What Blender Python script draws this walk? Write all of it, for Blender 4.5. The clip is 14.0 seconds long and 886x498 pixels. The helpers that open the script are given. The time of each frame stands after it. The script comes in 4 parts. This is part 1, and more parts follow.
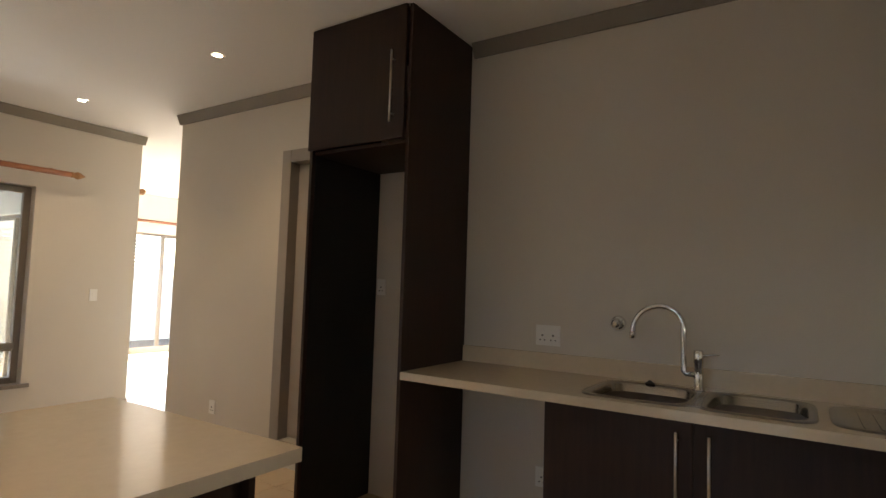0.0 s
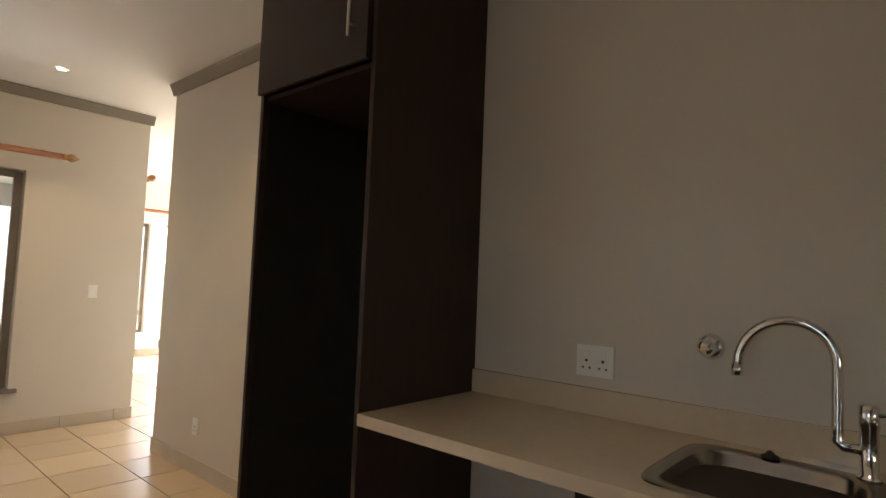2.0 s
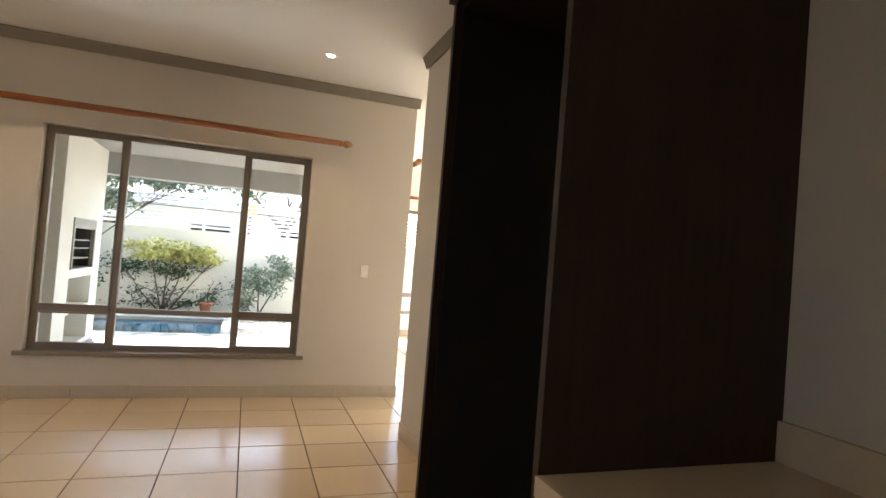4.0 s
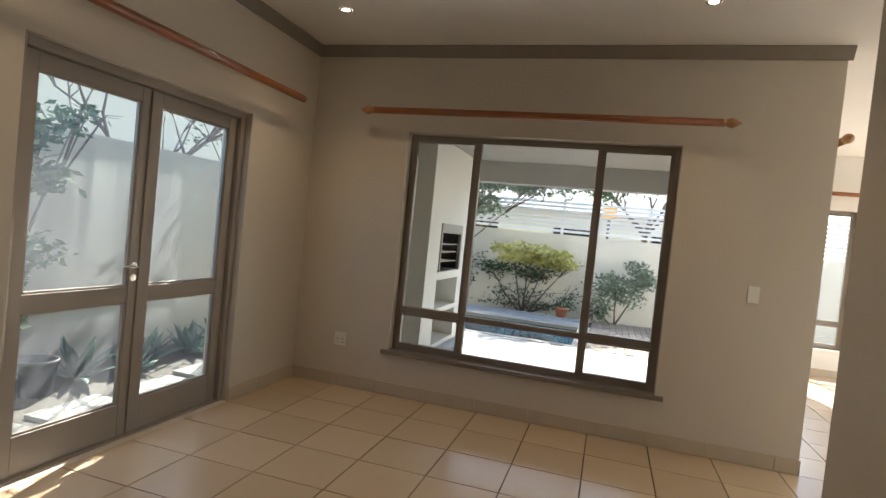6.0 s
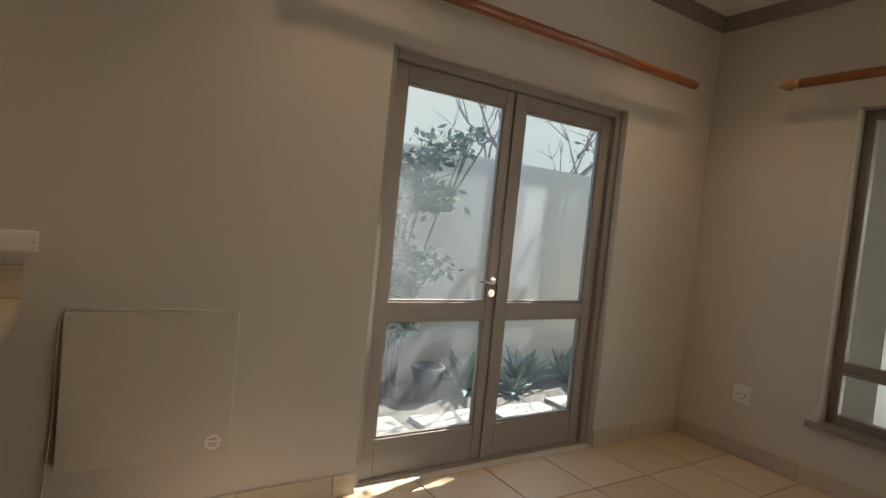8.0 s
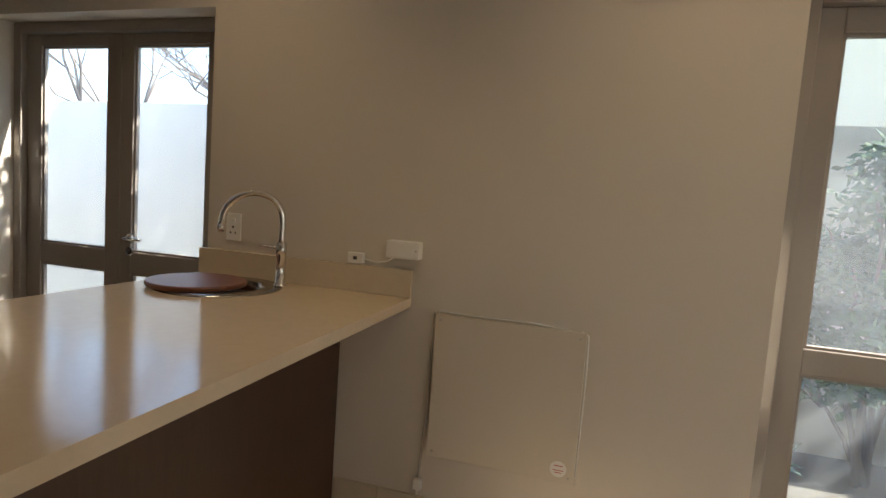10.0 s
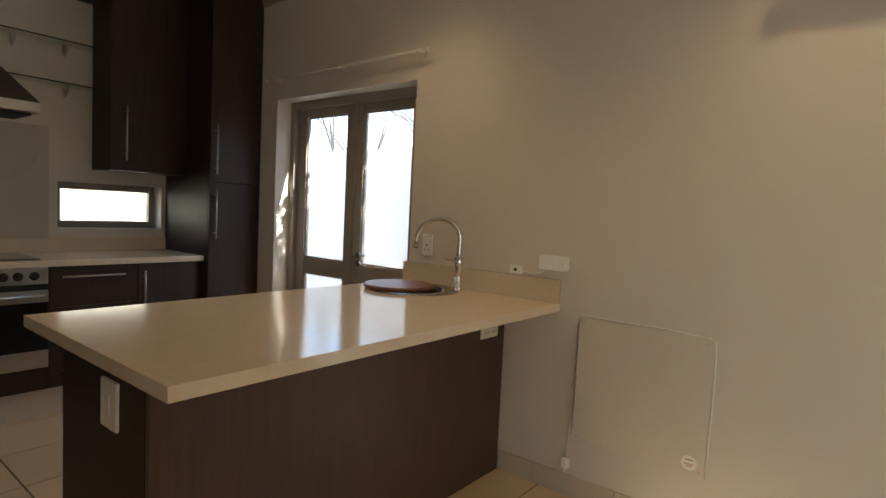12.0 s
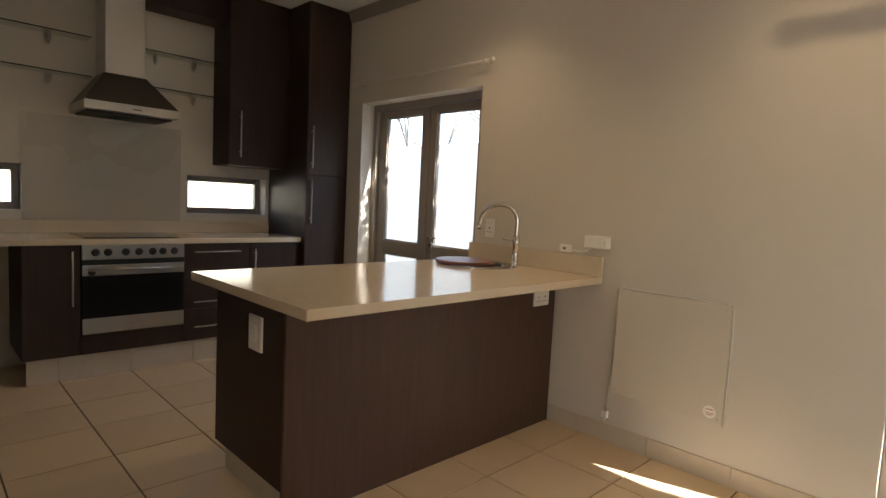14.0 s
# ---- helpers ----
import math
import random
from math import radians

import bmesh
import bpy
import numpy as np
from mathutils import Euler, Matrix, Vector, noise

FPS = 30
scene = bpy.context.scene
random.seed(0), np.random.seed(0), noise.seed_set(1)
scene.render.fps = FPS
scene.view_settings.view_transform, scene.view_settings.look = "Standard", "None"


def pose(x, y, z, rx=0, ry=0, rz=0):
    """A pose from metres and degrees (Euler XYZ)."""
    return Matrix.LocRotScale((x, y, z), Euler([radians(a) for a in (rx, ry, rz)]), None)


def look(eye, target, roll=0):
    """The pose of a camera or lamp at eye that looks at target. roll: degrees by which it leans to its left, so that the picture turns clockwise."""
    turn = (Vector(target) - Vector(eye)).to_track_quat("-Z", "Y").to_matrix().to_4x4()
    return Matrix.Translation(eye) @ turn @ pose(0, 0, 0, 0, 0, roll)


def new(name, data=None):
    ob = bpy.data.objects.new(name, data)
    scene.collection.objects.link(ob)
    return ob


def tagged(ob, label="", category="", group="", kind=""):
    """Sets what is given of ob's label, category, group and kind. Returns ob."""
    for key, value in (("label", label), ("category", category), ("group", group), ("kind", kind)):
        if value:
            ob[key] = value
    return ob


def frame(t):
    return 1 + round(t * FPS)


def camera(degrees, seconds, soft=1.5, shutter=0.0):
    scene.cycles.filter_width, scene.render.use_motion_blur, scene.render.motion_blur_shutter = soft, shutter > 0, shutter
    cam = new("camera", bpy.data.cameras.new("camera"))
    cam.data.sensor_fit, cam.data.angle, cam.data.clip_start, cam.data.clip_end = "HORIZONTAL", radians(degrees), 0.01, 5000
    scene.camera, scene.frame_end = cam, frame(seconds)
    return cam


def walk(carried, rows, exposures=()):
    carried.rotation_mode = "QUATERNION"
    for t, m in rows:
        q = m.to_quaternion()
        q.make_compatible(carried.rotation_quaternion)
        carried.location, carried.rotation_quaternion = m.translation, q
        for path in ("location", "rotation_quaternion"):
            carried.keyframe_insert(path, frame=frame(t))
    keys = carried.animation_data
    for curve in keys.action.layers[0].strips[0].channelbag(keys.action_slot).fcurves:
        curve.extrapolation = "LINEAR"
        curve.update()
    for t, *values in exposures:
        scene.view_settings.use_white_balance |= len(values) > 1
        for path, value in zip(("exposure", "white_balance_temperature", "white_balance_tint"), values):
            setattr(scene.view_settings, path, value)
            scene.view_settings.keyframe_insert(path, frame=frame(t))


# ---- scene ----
cam = camera(77.4, 14.0)

PATH = [
    (0, (0.788, 0.959, 1.422), (2.462, 2.044, 1.555), 1.8),
    (0.5, (1.096, 1.04, 1.423), (2.76, 2.14, 1.567), 1.9),
    (1, (1.346, 1.108, 1.418), (2.996, 2.229, 1.564), 2.0),
    (1.5, (1.634, 1.176, 1.424), (3.241, 2.358, 1.565), 2.2),
    (2, (1.858, 1.264, 1.422), (3.368, 2.57, 1.545), 2.3),
    (2.2, (1.946, 1.315, 1.41), (3.412, 2.67, 1.531), 2.6),
    (4.3, (2.643, 1.925, 1.371), (3.117, 3.868, 1.397), 4.6),
    (4.5, (2.692, 2.054, 1.373), (3.038, 4.024, 1.387), 4.6),
    (5, (2.751, 2.264, 1.384), (2.797, 4.263, 1.383), 5.2),
    (5.5, (2.68, 2.487, 1.405), (2.439, 4.472, 1.378), 5.5),
    (6, (2.635, 2.687, 1.448), (2.061, 4.602, 1.382), 5.8),
    (6.5, (2.624, 2.899, 1.415), (1.735, 4.688, 1.331), 6.0),
    (7, (2.563, 3.139, 1.399), (1.382, 4.75, 1.309), 5.8),
    (7.5, (2.447, 3.276, 1.397), (1.054, 4.707, 1.299), 5.7),
    (8, (2.39, 3.397, 1.356), (0.709, 4.476, 1.258), 5.6),
    (8.5, (2.323, 3.574, 1.291), (0.427, 4.204, 1.209), 5.3),
    (9, (2.172, 3.733, 1.343), (0.191, 3.978, 1.21), 5.3),
    (9.2, (2.14, 3.773, 1.348), (0.147, 3.867, 1.208), 5.2),
    (11.3, (2.353, 4.298, 1.39), (0.747, 3.128, 1.217), 2.4),
    (11.5, (2.404, 4.333, 1.38), (0.788, 3.165, 1.232), 2.7),
    (12, (2.516, 4.451, 1.373), (0.954, 3.209, 1.241), 2.8),
    (12.5, (2.616, 4.572, 1.359), (1.117, 3.254, 1.235), 2.8),
    (13, (2.709, 4.657, 1.359), (1.26, 3.286, 1.224), 2.8),
    (13.5, (2.83, 4.753, 1.337), (1.408, 3.354, 1.193), 2.9),
    (14, (2.901, 4.844, 1.335), (1.508, 3.419, 1.167), 2.9),
]
walk(cam, [(t, look(eye, target, roll)) for t, eye, target, roll in PATH], [(0, 3.0), (2, 3.1), (4.3, 2.95), (5, 2.75), (5.5, 2.5), (6, 2.1), (6.5, 1.82), (7, 1.7), (7.5, 1.82), (8, 1.98), (8.5, 2.22), (9.2, 2.25), (11.4, 2.6), (14, 2.9)])

# ---------------------------------------------------------------- light
SUN_EL, SUN_TRAVEL = radians(46), Vector((0.27, -0.96, 0)).normalized()
world = bpy.data.worlds.new("sky")
scene.world = world
world.use_nodes = True
wn = world.node_tree.nodes
sky = wn.new("ShaderNodeTexSky")
sky.sky_type, sky.sun_disc = "NISHITA", False
sky.sun_elevation = SUN_EL
sky.sun_rotation = math.atan2(-SUN_TRAVEL.x, -SUN_TRAVEL.y)
wn["Background"].inputs["Strength"].default_value = 0.15
world.node_tree.links.new(sky.outputs[0], wn["Background"].inputs["Color"])
sun = new("sun", bpy.data.lights.new("sun", "SUN"))
sun.data.energy, sun.data.angle, sun.data.color = 4.5, radians(0.5), (1.0, 0.95, 0.87)
sun.matrix_basis = look((0, 0, 0), SUN_TRAVEL * math.cos(SUN_EL) - Vector((0, 0, math.sin(SUN_EL))))


# ---------------------------------------------------------------- materials
def mat(name, color, rough=0.6, vary=0.08, scale=3.0, bump=0.0, fine=60.0, metal=0.0, stretch=(1, 1, 1), coat=0.0, island=False, spec=0.5):
    m = bpy.data.materials.new(name)
    m.use_nodes = True
    n, l = m.node_tree.nodes, m.node_tree.links
    b = n["Principled BSDF"]
    b.inputs["Roughness"].default_value, b.inputs["Metallic"].default_value = rough, metal
    b.inputs["Coat Weight"].default_value = coat
    b.inputs["Specular IOR Level"].default_value = spec
    tc, mp = n.new("ShaderNodeTexCoord"), n.new("ShaderNodeMapping")
    mp.inputs["Scale"].default_value, mp.inputs["Location"].default_value = stretch, (0.371, 0.213, 0.537)
    l.new(tc.outputs["Object"], mp.inputs[0])
    a, f = n.new("ShaderNodeTexNoise"), n.new("ShaderNodeTexNoise")
    a.inputs["Scale"].default_value, a.inputs["Detail"].default_value = scale, 4
    f.inputs["Scale"].default_value, f.inputs["Detail"].default_value = fine, 3
    l.new(mp.outputs[0], a.inputs[0]), l.new(mp.outputs[0], f.inputs[0])
    mix = n.new("ShaderNodeMath")
    mix.operation = "MULTIPLY_ADD"
    mix.inputs[1].default_value = 0.45
    l.new(f.outputs[0], mix.inputs[0]), l.new(a.outputs[0], mix.inputs[2])
    src = mix.outputs[0]
    rnd = n.new("ShaderNodeNewGeometry") if island else n.new("ShaderNodeObjectInfo")
    add = n.new("ShaderNodeMath")
    add.operation = "MULTIPLY_ADD"
    add.inputs[1].default_value = 0.5 if island else 0.25
    l.new(rnd.outputs["Random Per Island" if island else "Random"], add.inputs[0]), l.new(src, add.inputs[2])
    ramp = n.new("ShaderNodeMapRange")
    ramp.inputs["From Min"].default_value, ramp.inputs["From Max"].default_value = 0.45, 1.35
    ramp.inputs["To Min"].default_value, ramp.inputs["To Max"].default_value = 1 - vary, 1 + vary
    l.new(add.outputs[0], ramp.inputs[0])
    hue = n.new("ShaderNodeHueSaturation")
    hue.inputs["Color"].default_value = (*color, 1)
    l.new(ramp.outputs[0], hue.inputs["Value"])
    l.new(hue.outputs[0], b.inputs["Base Color"])
    rr = n.new("ShaderNodeMapRange")
    rr.inputs["To Min"].default_value, rr.inputs["To Max"].default_value = rough * 0.85, min(1, rough * 1.15)
    l.new(a.outputs[0], rr.inputs[0]), l.new(rr.outputs[0], b.inputs["Roughness"])
    if bump:
        bp = n.new("ShaderNodeBump")
        bp.inputs["Strength"].default_value, bp.inputs["Distance"].default_value = bump, 0.004
        l.new(f.outputs[0], bp.inputs["Height"]), l.new(bp.outputs[0], b.inputs["Normal"])
    return m


def glow(name, color, strength):
    m = bpy.data.materials.new(name)
    m.use_nodes = True
    b = m.node_tree.nodes["Principled BSDF"]
    b.inputs["Base Color"].default_value = (*color, 1)
    b.inputs["Emission Color"].default_value, b.inputs["Emission Strength"].default_value = (*color, 1), strength
    return m


def glass(name, tint=(1, 1, 1), gloss=0.0, dust=0.0):
    m = bpy.data.materials.new(name)
    m.use_nodes = True
    n, l = m.node_tree.nodes, m.node_tree.links
    n.remove(n["Principled BSDF"])
    tr, gl, mx, fr = n.new("ShaderNodeBsdfTransparent"), n.new("ShaderNodeBsdfGlossy"), n.new("ShaderNodeMixShader"), n.new("ShaderNodeLayerWeight")
    tr.inputs[0].default_value = (*tint, 1)
    gl.inputs["Roughness"].default_value = gloss
    fr.inputs["Blend"].default_value = 0.5
    power, rise = n.new("ShaderNodeMath"), n.new("ShaderNodeMath")
    power.operation, rise.operation = "POWER", "MULTIPLY_ADD"
    power.inputs[1].default_value, rise.inputs[1].default_value, rise.inputs[2].default_value = 5.0, 0.9, 0.022
    l.new(fr.outputs["Facing"], power.inputs[0]), l.new(power.outputs[0], rise.inputs[0]), l.new(rise.outputs[0], mx.inputs[0]), l.new(tr.outputs[0], mx.inputs[1]), l.new(gl.outputs[0], mx.inputs[2])
    out = mx
    if dust:
        film, out, smear = n.new("ShaderNodeBsdfTranslucent"), n.new("ShaderNodeMixShader"), n.new("ShaderNodeTexNoise")
        smear.inputs["Scale"].default_value, smear.inputs["Detail"].default_value = 2.5, 6
        amount = n.new("ShaderNodeMath")
        amount.operation, amount.inputs[1].default_value = "MULTIPLY", dust * 2
        film.inputs[0].default_value = (0.85, 0.9, 0.95, 1)
        l.new(smear.outputs[0], amount.inputs[0]), l.new(amount.outputs[0], out.inputs[0])
        l.new(mx.outputs[0], out.inputs[1]), l.new(film.outputs[0], out.inputs[2])
    l.new(out.outputs[0], n["Material Output"].inputs[0])
    return m


PAINT = mat("beige wall paint", (0.65, 0.59, 0.505), 0.62, 0.05, 1.2, 0.12, 140)
CEIL = mat("white ceiling paint", (0.78, 0.76, 0.72), 0.75, 0.03, 1.0, 0.05, 120)
CORNICE = mat("taupe cornice paint", (0.27, 0.235, 0.19), 0.55, 0.06, 3)
FRAME = mat("taupe painted timber", (0.32, 0.28, 0.24), 0.42, 0.07, 4, 0.06, 90)
ALU = mat("bronze aluminium", (0.27, 0.235, 0.20), 0.38, 0.05, 5, 0, 60, 0.3)
TILE = bpy.data.materials.new("cream ceramic floor tile")
TILE.use_nodes = True
tn, tl = TILE.node_tree.nodes, TILE.node_tree.links
tb = tn["Principled BSDF"]
tb.inputs["Roughness"].default_value, tb.inputs["Specular IOR Level"].default_value = 0.26, 0.55
shade, info = tn.new("ShaderNodeMapRange"), tn.new("ShaderNodeObjectInfo")
shade.inputs["To Min"].default_value, shade.inputs["To Max"].default_value = 0.93, 1.05
tint = tn.new("ShaderNodeHueSaturation")
tint.inputs["Color"].default_value = (0.63, 0.485, 0.32, 1)
tl.new(info.outputs["Random"], shade.inputs[0]), tl.new(shade.outputs[0], tint.inputs["Value"]), tl.new(tint.outputs[0], tb.inputs["Base Color"])
SKIRT = mat("beige skirting tile", (0.56, 0.48, 0.37), 0.33, 0.10, 6, 0.05, 50)
GROUT = mat("dark grout", (0.085, 0.06, 0.04), 0.9, 0.2, 12, 0.2)
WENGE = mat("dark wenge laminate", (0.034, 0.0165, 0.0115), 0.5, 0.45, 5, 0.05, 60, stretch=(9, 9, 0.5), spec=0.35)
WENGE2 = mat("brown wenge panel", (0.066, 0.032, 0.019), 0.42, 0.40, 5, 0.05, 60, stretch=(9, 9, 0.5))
STONE = mat("cream engineered stone", (0.66, 0.55, 0.40), 0.13, 0.05, 30, 0.0, 220, spec=0.6)
STEEL = mat("brushed steel", (0.56, 0.54, 0.50), 0.3, 0.08, 6, 0.03, 120, 1.0, (1, 12, 12))
SINKST = mat("satin sink steel", (0.40, 0.37, 0.33), 0.24, 0.10, 8, 0.02, 120, 1.0)
CHROME = mat("chrome", (0.78, 0.77, 0.75), 0.07, 0.02, 4, 0, 60, 1.0)
BLACKGL = mat("black ceramic glass", (0.012, 0.012, 0.013), 0.16, 0.1, 4, spec=0.25)
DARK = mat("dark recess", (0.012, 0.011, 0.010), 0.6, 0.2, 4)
PLASTIC = mat("white plastic", (0.83, 0.81, 0.76), 0.35, 0.02, 6)
HEAT = mat("painted heater board", (0.64, 0.575, 0.475), 0.55, 0.04, 2, 0.06, 110)
ROD = mat("varnished pine", (0.30, 0.095, 0.026), 0.3, 0.35, 8, 0.05, 40, stretch=(1, 8, 8), coat=0.4)
KNOB = mat("carved light wood", (0.42, 0.22, 0.09), 0.4, 0.25, 20)
WHITEROD = mat("cream painted metal", (0.66, 0.60, 0.51), 0.4, 0.04, 5)
BOARD = mat("reddish wood board", (0.20, 0.075, 0.040), 0.4, 0.35, 6, 0.06, 60, stretch=(8, 1, 1))
SPLASH = mat("taupe splashback board", (0.50, 0.45, 0.37), 0.28, 0.0, 2)
DOORLEAF = mat("greige door paint", (0.42, 0.37, 0.31), 0.5, 0.05, 3)
GLASS = glass("window glass", (0.97, 0.985, 0.98))
DUSTY = glass("dusty door glass", (0.95, 0.975, 0.97), dust=0.075)
SHELFGL = glass("green shelf glass", (0.93, 0.955, 0.93))
GLEDGE = mat("glass edge", (0.02, 0.03, 0.024), 0.15, 0.1, 5)
LAMP = glow("halogen bulb", (1.0, 0.86, 0.66), 12)
PLASTER = mat("white outside plaster", (0.72, 0.69, 0.62), 0.85, 0.08, 1.5, 0.3, 70)
GARDENW = mat("cream garden wall", (0.80, 0.74, 0.61), 0.9, 0.12, 1.2, 0.3, 60)
COURTW = mat("pale courtyard plaster", (0.50, 0.48, 0.40), 0.9, 0.10, 1.0, 0.3, 60)
SOIL = mat("garden soil", (0.11, 0.075, 0.05), 0.95, 0.4, 9, 0.6, 40)
PAVE = mat("pale patio paving", (0.34, 0.365, 0.39), 0.55, 0.08, 3, 0.1)
BRICKP = mat("grey brown brick paver", (0.30, 0.25, 0.20), 0.85, 0.25, 9, 0.3)
WATER = mat("pool water", (0.008, 0.035, 0.065), 0.08, 0.3, 3, 0.5, 6)
POOLP = mat("blue pool plaster", (0.10, 0.24, 0.32), 0.7, 0.1, 4)
LEAF = mat("dark green leaf", (0.055, 0.10, 0.045), 0.75, 0.5, 2, island=True, spec=0.2)
LEAFY = mat("yellow green leaf", (0.50, 0.47, 0.15), 0.5, 0.45, 2, island=True)
LEAFG = mat("grey green leaf", (0.17, 0.21, 0.14), 0.55, 0.4, 2, island=True)
AGAVE = mat("blue green agave", (0.10, 0.17, 0.13), 0.5, 0.25, 6, island=True)
BARK = mat("grey bark", (0.13, 0.10, 0.08), 0.9, 0.3, 8, 0.6, 30, stretch=(1, 1, 0.3))
TERRA = mat("terracotta", (0.42, 0.16, 0.08), 0.8, 0.15, 8)
GRAVEL = mat("gravel bed", (0.11, 0.10, 0.085), 0.95, 0.35, 40, 0.8, 90)
SLAB = mat("pale stepping stone", (0.31, 0.31, 0.28), 0.85, 0.12, 5, 0.3)
BIN = mat("dark grey plastic", (0.06, 0.065, 0.07), 0.5, 0.1, 4)
SLATW = mat("white fence slat", (0.72, 0.72, 0.70), 0.6, 0.05, 3)
ORANGE = mat("orange sign", (0.75, 0.33, 0.03), 0.6, 0.05, 3)
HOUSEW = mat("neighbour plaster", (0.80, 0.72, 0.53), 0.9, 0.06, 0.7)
ROOFT = mat("grey roof tile", (0.20, 0.19, 0.18), 0.85, 0.2, 6)
STICKER = mat("red print", (0.50, 0.10, 0.07), 0.5, 0.05, 4)
BRICKF = mat("firebrick dark", (0.05, 0.045, 0.04), 0.9, 0.3, 9, 0.4)
LOG = mat("firewood", (0.13, 0.085, 0.05), 0.9, 0.4, 9, 0.5)


# ---------------------------------------------------------------- mesh tools
def box(bm, x0, x1, y0, y1, z0, z1, bevel=0.0):
    r = bmesh.ops.create_cube(bm, size=1, matrix=Matrix.LocRotScale(((x0 + x1) / 2, (y0 + y1) / 2, (z0 + z1) / 2), None, (abs(x1 - x0), abs(y1 - y0), abs(z1 - z0))))
    if bevel:
        edges = {e for v in r["verts"] for e in v.link_edges}
        bmesh.ops.bevel(bm, geom=list(edges), offset=bevel, segments=2, profile=0.6, affect="EDGES", clamp_overlap=True)
    return bm


def B(*a):
    return box(bmesh.new(), *a)


def rings(bm, loops, cap0=True, cap1=True, closed=True):
    """Skin a list of loops of points that have one length."""
    vs = [[bm.verts.new(p) for p in loop] for loop in loops]
    n = len(vs[0])
    for a, b in zip(vs, vs[1:]):
        for i in range(n if closed else n - 1):
            bm.faces.new((a[i], a[(i + 1) % n], b[(i + 1) % n], b[i])).smooth = True
    if cap0:
        bm.faces.new(vs[0][::-1])
    if cap1:
        bm.faces.new(vs[-1])
    return bm


def lathe(bm, profile, m=Matrix(), seg=20, caps=True):
    """profile: (radius, height) from bottom to top, turned round local z."""
    return rings(bm, [[m @ Vector((r * math.cos(2 * math.pi * i / seg), r * math.sin(2 * math.pi * i / seg), z)) for i in range(seg)] for r, z in profile], caps, caps)


def tube(bm, pts, radius, seg=12):
    pts = [Vector(p) for p in pts]
    up, loops = None, []
    for i, p in enumerate(pts):
        d = (pts[min(i + 1, len(pts) - 1)] - pts[max(i - 1, 0)]).normalized()
        if up is None:
            up = d.orthogonal().normalized()
        up = (up - d * up.dot(d)).normalized()
        side = d.cross(up)
        r = radius[i] if isinstance(radius, (list, tuple)) else radius
        loops.append([p + (up * math.cos(2 * math.pi * k / seg) + side * math.sin(2 * math.pi * k / seg)) * r for k in range(seg)])
    return rings(bm, loops)


def mesh_of(name, bm, material):
    bmesh.ops.recalc_face_normals(bm, faces=bm.faces)
    me = bpy.data.meshes.new(name)
    bm.to_mesh(me)
    bm.free()
    me.materials.append(material)
    return me


def part(name, bm, material, parent=None, label=""):
    ob = new(name, mesh_of(name, bm, material))
    if parent:
        ob.parent = parent
    if label:
        ob["label"] = label
    return ob


def thing(name, m=Matrix(), label="", category="", group="", kind=""):
    ob = new(name)
    ob.empty_display_size = 0.1
    ob.matrix_basis = m
    return tagged(ob, label, category, group, kind)


def solid(name, bm, material, label, category, group="", kind="", m=Matrix()):
    ob = part(name, bm, material)
    ob.matrix_basis = m
    return tagged(ob, label, category, group, kind)


def wall(name, axis, d0, d1, a0, a1, z0, z1, holes=(), material=None, label="beige painted plaster wall"):
    """axis x: the wall stands across x, between d0 and d1, and runs along y from a0 to a1. holes: (a0, a1, z0, z1)."""
    bm = bmesh.new()
    put = (lambda p, q, r, s: box(bm, d0, d1, p, q, r, s)) if axis == "x" else (lambda p, q, r, s: box(bm, p, q, d0, d1, r, s))
    at = a0
    for h0, h1, b0, b1 in sorted(holes):
        if h0 > at:
            put(at, h0, z0, z1)
        if b0 > z0:
            put(h0, h1, z0, b0)
        if b1 < z1:
            put(h0, h1, b1, z1)
        at = h1
    if at < a1:
        put(at, a1, z0, z1)
    return solid(name, bm, material or PAINT, label, "wall", kind="structure")


H = 2.968
SX = 3.785  # face of the sink wall
T = 0.437

# ---------------------------------------------------------------- structure
floor = solid("floor", box(B(-0.25, 4.05, -0.35, 7.35, -0.12, -0.006), 4.05, 8.25, 5.7, 11.55, -0.12, -0.006), GROUT, "cream ceramic floor tiles with dark grout", "floor", kind="structure")
wall("wall_west", "x", -0.25, 0, -0.35, 7.35, -0.1, H + 0.1, [(0.78, 2.19, 0, 2.16), (4.55, 6.22, 0, 2.17)])
wall("wall_north", "y", 7.1, 7.35, 0, 4.05, -0.1, H + 0.1, [(0.91, 3.07, 0.375, 2.25)])
wall("wall_sink", "x", SX, 3.95, -0.1, 3.46, -0.1, H + 0.1)
wall("wall_east", "x", 3.79, 4.02, 3.46, 5.92, -0.1, H + 0.1, [(3.52, 4.47, 0.19, 2.47)])
wall("wall_south", "y", -0.35, -0.1, 0, 3.95, -0.1, H + 0.1, [(0.45, 1.165, 1.13, 1.462), (2.295, 3.01, 1.13, 1.462)])
wall("wall_lounge_west", "x", 3.80, 4.05, 7.35, 11.55, -0.1, H + 0.1, [(8.0, 10.7, 0, 2.2)], material=CEIL, label="white painted plaster wall")
wall("wall_lounge_north", "y", 11.3, 11.55, 4.05, 8.25, -0.1, H + 0.1, [(4.45, 5.75, 0.37, 2.25), (6.0, 7.7, 0.0, 2.25)], material=CEIL, label="white painted plaster wall")
# the hole in the east wall is added, out of view, to let light in
wall("wall_lounge_east", "x", 8.0, 8.25, 5.92, 11.3, -0.1, H + 0.1, [(7.0, 10.4, 0, 2.25)], material=CEIL, label="white painted plaster wall")
